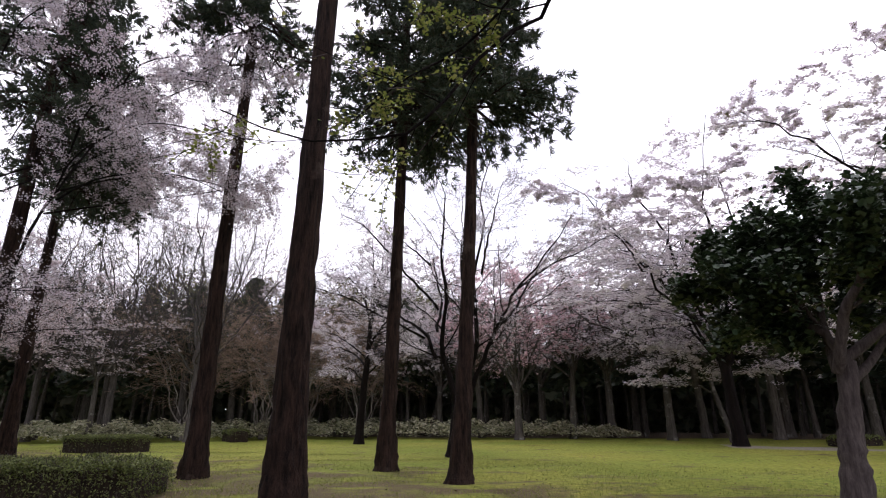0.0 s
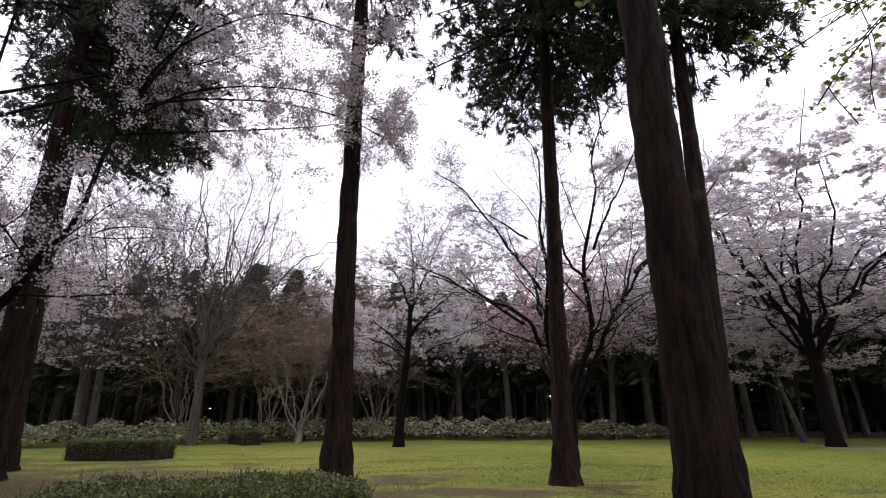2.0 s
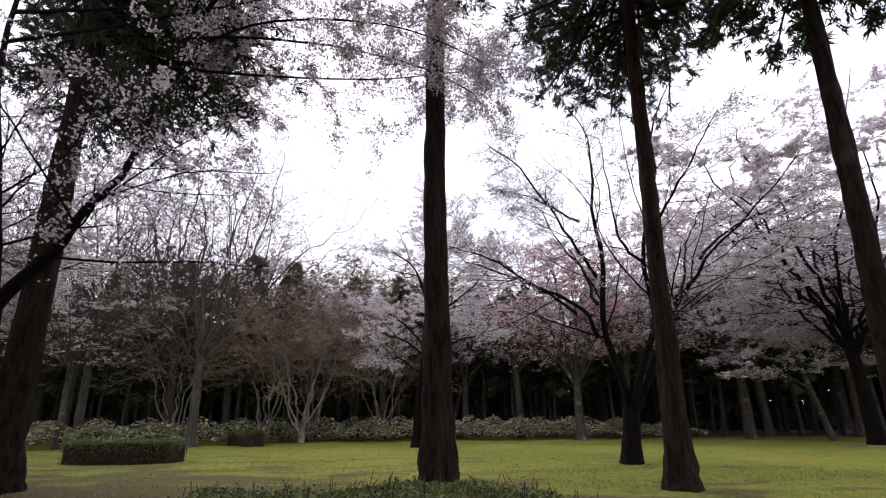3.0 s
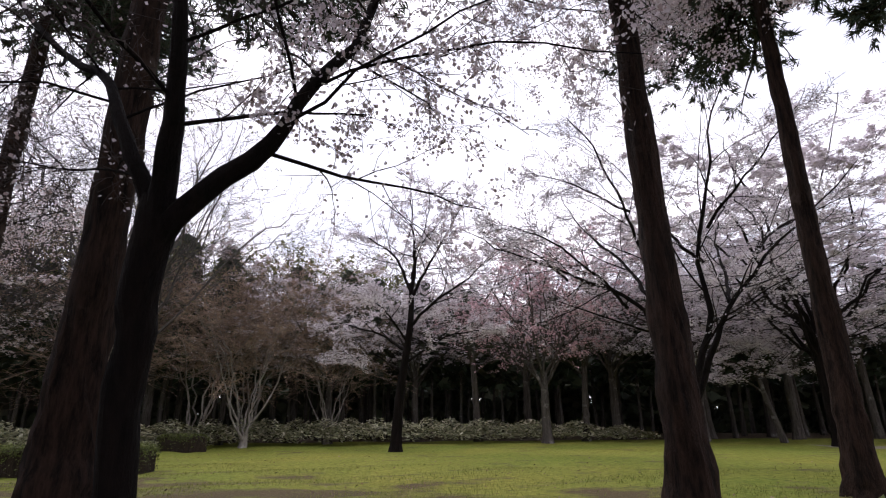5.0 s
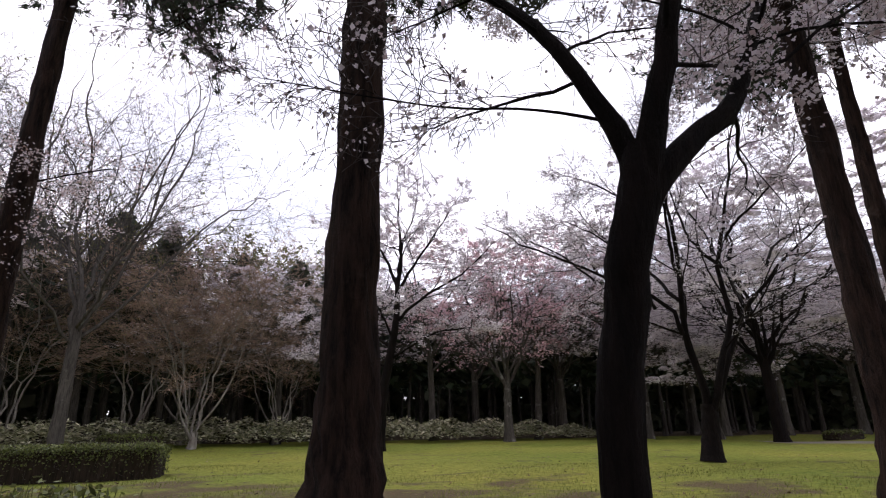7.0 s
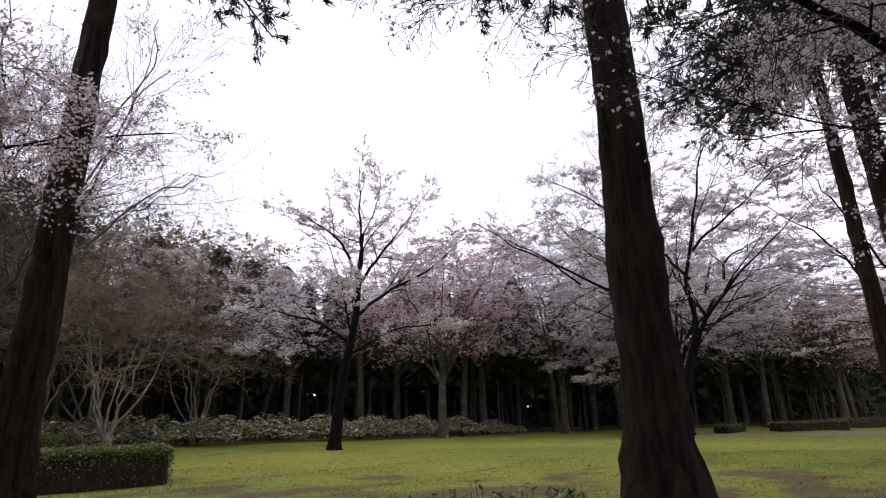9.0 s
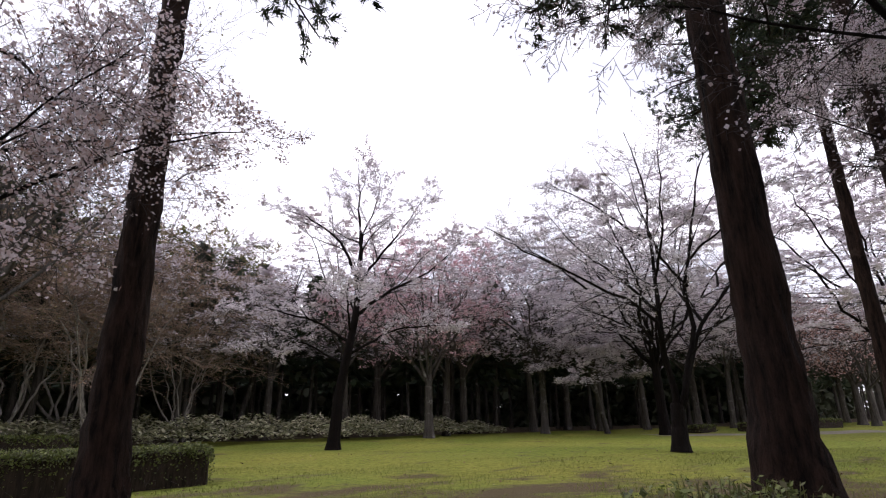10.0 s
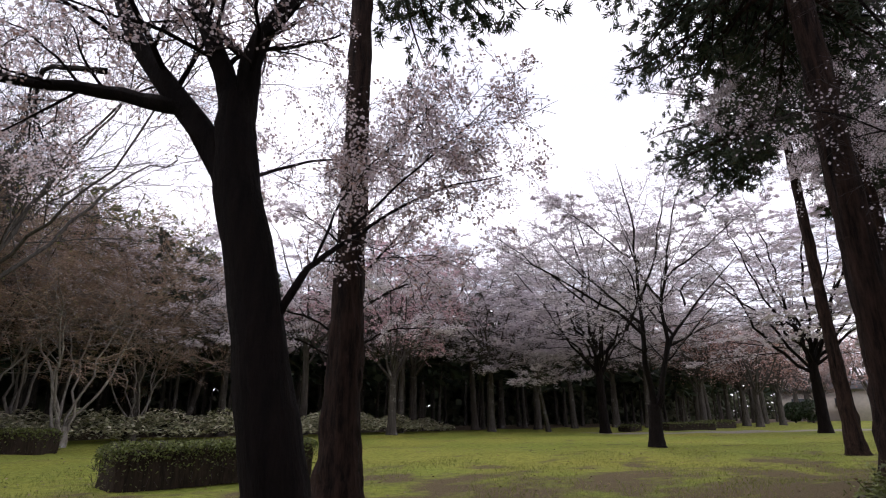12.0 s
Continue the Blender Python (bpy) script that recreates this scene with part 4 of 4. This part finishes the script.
WOOD = [wood_cedar(100, 13.0, 5.0), wood_cedar(101, 12.0, 4.4), wood_cedar(102, 14.0, 5.4)]
rw = np.random.default_rng(5)
spots = [(x, y, 37.0 * k, sz, k % 3) for k, (x, y, sz) in enumerate([(33, 32, 0.8), (38, 33.5, 0.95), (43, 33, 0.8), (47, 35, 1.0), (52, 34, 0.9), (58, 36, 1.0), (64, 35, 1.0), (36, 37, 1.1), (66, 31, 0.9), (72, 34, 1.1), (30, 31.5, 0.7), (74, 38, 1.0), (80, 33, 1.1), (86, 37, 1.0), (70, 40, 1.1), (92, 33, 1.1), (96, 26, 1.0)])]
for row in range(6):
    for x in np.arange(-72, 66, 3.3):
        px = x + rw.uniform(-1.3, 1.3)
        py = edge_of_wood(px) + row * 3.4 + rw.uniform(-1.2, 1.2)
        spots.append((px, py, rw.uniform(0, 360), rw.uniform(0.85, 1.12), rw.integers(0, 3)))
# an unseen belt of cedars, added behind the walk to block sky light
for row in range(4):
    for step in np.arange(-10, 42, 3.4):
        off = 4.5 + 4.2 * row + rw.uniform(-0.8, 0.8)
        along_x, along_y = 0.7 - 0.89 * step, 0.5 + 0.46 * step
        spots.append((along_x - 0.46 * off + rw.uniform(-0.8, 0.8), along_y - 0.89 * off, rw.uniform(0, 360), rw.uniform(1.1, 1.35), rw.integers(0, 3)))
for k, (x, y, turn, size, kind) in enumerate(spots):
    m = pose(x, y, -0.05, 0, 0, turn) @ Matrix.Scale(size, 4)
    if k < 3:
        WOOD[k].matrix_basis = m
    else:
        copy_thing(WOOD[kind], m)


def undergrowth():
    """Dense evergreen scrub that closes the wood's depth."""
    rng = np.random.default_rng(8)
    n = 42000
    x = rng.uniform(-80, 80, n)
    deep = rng.uniform(0, 1, n)
    y = np.interp(x, [-75, -40, -24, -16, 0, 8, 16, 26, 36, 60, 80], [51, 52, 56, 60, 61, 58.5, 56, 50, 44, 40, 40]) + deep * 6
    top = 8.0 + 1.5 * np.sin(x * 0.7) + np.sin(x * 1.9)
    c = np.stack([x, y, rng.random(n) ** 1.5 * top], 1)
    m = 5000
    v = rng.uniform(-5, 62, m)
    far = np.stack([104 - 0.1 * v + rng.uniform(0, 5, m), v, rng.random(m) ** 1.4 * (5.5 + 1.5 * np.sin(v * 0.5))], 1)
    V, F = cards(rng, np.concatenate([c, far]), 1.2)
    ob = new("undergrowth", raw_mesh("undergrowth", V, F, M_SCRUB))
    tagged(ob, "dense dark evergreen scrub deep inside the wood", "shrubs", kind="stuff")


undergrowth()


# ---------------------------------------------------------------- hedges and low plants
def box_grid(lx, ly, h, step, rng, rough, drop=0.0):
    """Shell of a clipped hedge with rounded shoulders."""
    nx, ny, nz = (max(3, int(v / step)) for v in (lx, ly, h))
    P, F, at = [], [], 0

    def sheet(fn, a, b):
        nonlocal at
        U, W = np.meshgrid(np.linspace(-1, 1, a), np.linspace(-1, 1, b))
        P.append(fn(U, W).reshape(-1, 3))
        i = (np.arange(b - 1)[:, None] * a + np.arange(a - 1)[None, :]).reshape(-1) + at
        F.append(np.stack([i, i + 1, i + a + 1, i + a], 1))
        at += a * b

    one = np.ones_like
    sheet(lambda u, w: np.stack([u, w, one(u)], -1), nx, ny)
    sheet(lambda u, w: np.stack([u, -one(u), w], -1), nx, nz)
    sheet(lambda u, w: np.stack([-u, one(u), w], -1), nx, nz)
    sheet(lambda u, w: np.stack([one(u), u, w], -1), ny, nz)
    sheet(lambda u, w: np.stack([-one(u), -u, w], -1), ny, nz)
    V, F = np.concatenate(P), np.concatenate(F)
    half = np.array([lx / 2, ly / 2, h / 2])
    W = V * half
    inner = np.maximum(half - 0.16, 0.02)
    core = np.clip(W, -inner, inner)
    core[:, 2] = np.clip(W[:, 2], -half[2], inner[2])
    d = W - core
    W = core + unit(d) * np.minimum(np.linalg.norm(d, axis=1, keepdims=True), 0.16)
    W += np.array([noise.noise_vector(Vector(p) * 2.3) for p in W]) * rough
    W[:, 2] = np.maximum(W[:, 2] + h / 2, 0) * (1 - drop * (W[:, 0] / lx + 0.5))
    return W, F


def hedge(x, y, lx, ly, h, turn, seed, count, size, label, rough=0.05, drop=0.0, name="hedge", category="hedge", leaf=None, side=0.03):
    rng = np.random.default_rng(seed)
    t = thing(name, pose(x, y, -0.05, 0, 0, turn), label, category, "hedges on the lawn")
    V, F = box_grid(lx, ly, h, 0.16, rng, rough, drop)
    # closed shell under the leaves; the shade between twigs is in its colour
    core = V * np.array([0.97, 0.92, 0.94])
    part("shade_core", core, F, M_CORE, t, "closed twig-brown shell, darkened for the shade inside")
    A, B, C = V[F[:, 0]], V[F[:, 1]], V[F[:, 3]]
    k = rng.integers(0, len(F), count)
    u, w = rng.random((count, 1)), rng.random((count, 1))
    c = A[k] + (B[k] - A[k]) * u + (C[k] - A[k]) * w
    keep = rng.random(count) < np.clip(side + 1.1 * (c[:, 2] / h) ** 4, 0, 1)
    c = c[keep] + rng.normal(0, 0.025, (keep.sum(), 3))
    c[:, 2] = np.maximum(c[:, 2], 0.03)
    part("leaves", *cards(rng, c, size, 1.5, None, 0.3), leaf or M_HEDGE, t, "small dense green leaves on top")
    # bare twigs that stand out of the sides
    k = rng.integers(0, len(F), 260)
    a = (A + B + C)[k] / 3
    d = unit(rng.normal(0, 0.5, (260, 3)) + np.array([0, 0, 1.0])) * rng.uniform(0.08, 0.2, (260, 1))
    tagged(part("twigs", *tubes(np.stack([a, a + d * 0.5, a + d], 1), np.full((260, 3), 0.004), 3), M_TWIG, t), kind="stuff")
    return t


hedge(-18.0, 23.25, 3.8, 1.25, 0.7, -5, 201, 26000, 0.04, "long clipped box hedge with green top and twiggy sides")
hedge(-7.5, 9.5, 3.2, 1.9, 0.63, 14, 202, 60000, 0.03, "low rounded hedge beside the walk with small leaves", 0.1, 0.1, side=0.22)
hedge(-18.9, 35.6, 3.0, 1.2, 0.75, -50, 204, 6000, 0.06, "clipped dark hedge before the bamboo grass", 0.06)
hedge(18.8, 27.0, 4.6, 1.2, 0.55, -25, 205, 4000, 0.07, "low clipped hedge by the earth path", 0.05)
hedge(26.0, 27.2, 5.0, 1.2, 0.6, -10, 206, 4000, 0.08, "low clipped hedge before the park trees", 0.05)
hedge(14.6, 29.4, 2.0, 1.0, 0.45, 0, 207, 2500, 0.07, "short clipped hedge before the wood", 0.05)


def round_shrub(x, y, r, seed):
    rng = np.random.default_rng(seed)
    t = thing("round_shrub", pose(x, y, -0.05), "dark round clipped shrub in the open lawn", "shrub", "round shrubs")
    line = np.stack([np.zeros(6), np.zeros(6), np.linspace(0, r, 6)], 1)
    part("stem", *trunk_tube(rng, line, 0.09, 0.06, 8, 0.3), M_TWIG, t)
    d = unit(rng.normal(0, 1, (2200, 3))) * r * rng.uniform(0.8, 1.04, (2200, 1)) * np.array([1, 1, 0.95])
    part("leaves", *cards(rng, d + np.array([0, 0, r * 1.15]), 0.22), M_DARKLEAF, t)


round_shrub(56.9, 27.1, 1.15, 301)
round_shrub(57.7, 25.4, 1.3, 302)


def bamboo_grass():
    rng = np.random.default_rng(9)
    n = 24000
    s = rng.random(n)
    x = -42 + 49 * s
    front = np.interp(x, [-42, -28, -22, -17.5, -9, -1, 7], [32, 32, 34.4, 38.7, 39, 38.4, 38.6])
    deep = rng.random(n)
    y = front + deep * np.interp(x, [-42, 0, 7], [4, 3.5, 2])
    top = np.interp(x, [-42, -10, 2, 7], [1.5, 1.5, 1.25, 0.7]) * (0.75 + 0.25 * np.sin(x * 2.1) * np.sin(y * 1.7))
    z = top * (0.25 + 0.75 * rng.random(n) ** 0.5) * np.clip(deep * 6, 0.5, 1)
    c = np.stack([x, y, z], 1)
    V, F = cards(rng, c, 0.13, 2.2, None, 2.0)
    ob = new("bamboo_grass", raw_mesh("bamboo_grass", V, F, M_SASA))
    tagged(ob, "band of pale-edged bamboo grass along the wood", "ground cover", kind="stuff")


bamboo_grass()


def lawn_blades():
    rng = np.random.default_rng(10)
    n = 110000
    x = rng.uniform(-24, 9, n)
    walk_y = np.interp(x, [-25.2, -12.4, -7.7, 1.0, 9], [14.4, 6.6, 4.86, 0.8, -2.4])
    y = walk_y + 3.0 + 15 * rng.random(n) ** 1.6
    clump = np.sin(1.3 * x + 2 * np.sin(0.8 * y)) + np.sin(1.9 * y - 0.7 * x) + rng.normal(0, 0.8, n)
    x, y = x[clump > -0.4], y[clump > -0.4]
    m = len(x)
    foot = np.stack([x, y, height_at(x, y)], 1)
    a = rng.uniform(0, 6.28, m)
    w = np.stack([np.cos(a), np.sin(a), np.zeros(m)], 1) * rng.uniform(0.004, 0.009, (m, 1))
    tip = foot + np.stack([rng.normal(0, 0.02, m), rng.normal(0, 0.02, m), rng.uniform(0.02, 0.055, m)], 1)
    V = np.stack([foot - w, foot + w, tip], 1).reshape(-1, 3)
    ob = new("grass", raw_mesh("grass", V, np.arange(3 * m).reshape(-1, 3), M_BLADE))
    tagged(ob, "short uneven grass blades over the mossy lawn", "grass", kind="stuff")
    k = 4200
    x = rng.uniform(-26, 10, k)
    y = np.interp(x, [-25.2, -12.4, -7.7, 1.0, 10], [14.4, 6.6, 4.86, 0.8, -2.4]) + 3 + 20 * rng.random(k) ** 1.8
    c = np.stack([x, y, height_at(x, y) + 0.02], 1)
    V, F = cards(rng, c, 0.05, 1.4, None, 4.0)
    ob = new("fallen_leaves", raw_mesh("fallen_leaves", V, F, M_LITTER))
    tagged(ob, "scattered brown dead leaves and twigs on the lawn", "leaf litter", kind="stuff")


lawn_blades()


def weeds():
    """Knee-high weeds on the low mound beside the cedar."""
    rng = np.random.default_rng(12)
    n = 1500
    a, r = rng.uniform(0, 6.28, n), np.sqrt(rng.random(n))
    x, y = -15.95 + 0.95 * r * np.cos(a), 12.6 + 0.85 * r * np.sin(a)
    foot = np.stack([x, y, height_at(x, y)], 1)
    high = rng.uniform(0.3, 0.74, n) * (1 - 0.45 * r**3)
    tip = foot + np.stack([rng.normal(0, 0.1, n), rng.normal(0, 0.1, n), high], 1)
    P = np.stack([foot, (foot + tip) / 2 + rng.normal(0, 0.02, (n, 3)), tip], 1)
    t = thing("weeds", Matrix(), "knee-high green weeds in a patch beside the cedar", "weeds", kind="stuff")
    part("stems", *tubes(P, np.full((n, 3), 0.003), 3), M_OLIVE, t)
    c, way = along(rng, P, 22000, 0.35, 0.025)
    part("leaves", *cards(rng, c, 0.04, 1.7, None, 1.0), M_HEDGE, t)


weeds()


# ---------------------------------------------------------------- the low house beyond the park
def plain(name, colour, rough=0.8):
    m, n, l, p = material(name)
    t = noise_at(n, l, 3.0, 6, 0.6)
    r = ramp(n, [(0.3, tuple(0.8 * c for c in colour)), (0.7, colour)])
    l.new(t.outputs["Fac"], r.inputs["Fac"])
    l.new(r.outputs["Color"], p.inputs["Base Color"])
    p.inputs["Roughness"].default_value = rough
    return m


def block(cx, cy, cz, sx, sy, sz):
    V = np.array([(x, y, z) for z in (-0.5, 0.5) for y in (-0.5, 0.5) for x in (-0.5, 0.5)]) * (sx, sy, sz) + (cx, cy, cz)
    return V, np.array([(0, 1, 3, 2), (4, 6, 7, 5), (0, 4, 5, 1), (2, 3, 7, 6), (0, 2, 6, 4), (1, 5, 7, 3)])


M_WALL, M_ROOF = plain("beige_render", (0.55, 0.5, 0.44)), plain("grey_roof", (0.22, 0.22, 0.24), 0.6)
M_GLASS = plain("dark_glass", (0.05, 0.06, 0.07), 0.15)
house = thing("house", pose(84, 22, 0, 0, 0, 2), "low beige house with grey roof beyond park", "house")
wall = part("wall", *block(0, 0, 2.2, 9, 22, 4.6), M_WALL, house)
roof = part("roof", np.array([(-5.2, -11.6, 4.5), (5.2, -11.6, 4.5), (5.2, 11.6, 4.5), (-5.2, 11.6, 4.5), (0, -11.6, 6.6), (0, 11.6, 6.6)]),
            np.array([(0, 4, 5, 3), (1, 2, 5, 4), (0, 1, 4, 4), (3, 5, 5, 2), (0, 3, 2, 1)])[[0, 1, 4]], M_ROOF, house)
for k in range(4):
    w = part("window", *block(-4.5, -8.4 + 5.6 * k, 2.6, 0.12, 2.2, 1.5), M_WALL, house)
    part("pane", *block(-4.58, -8.4 + 5.6 * k, 2.6, 0.04, 1.9, 1.25), M_GLASS, w)
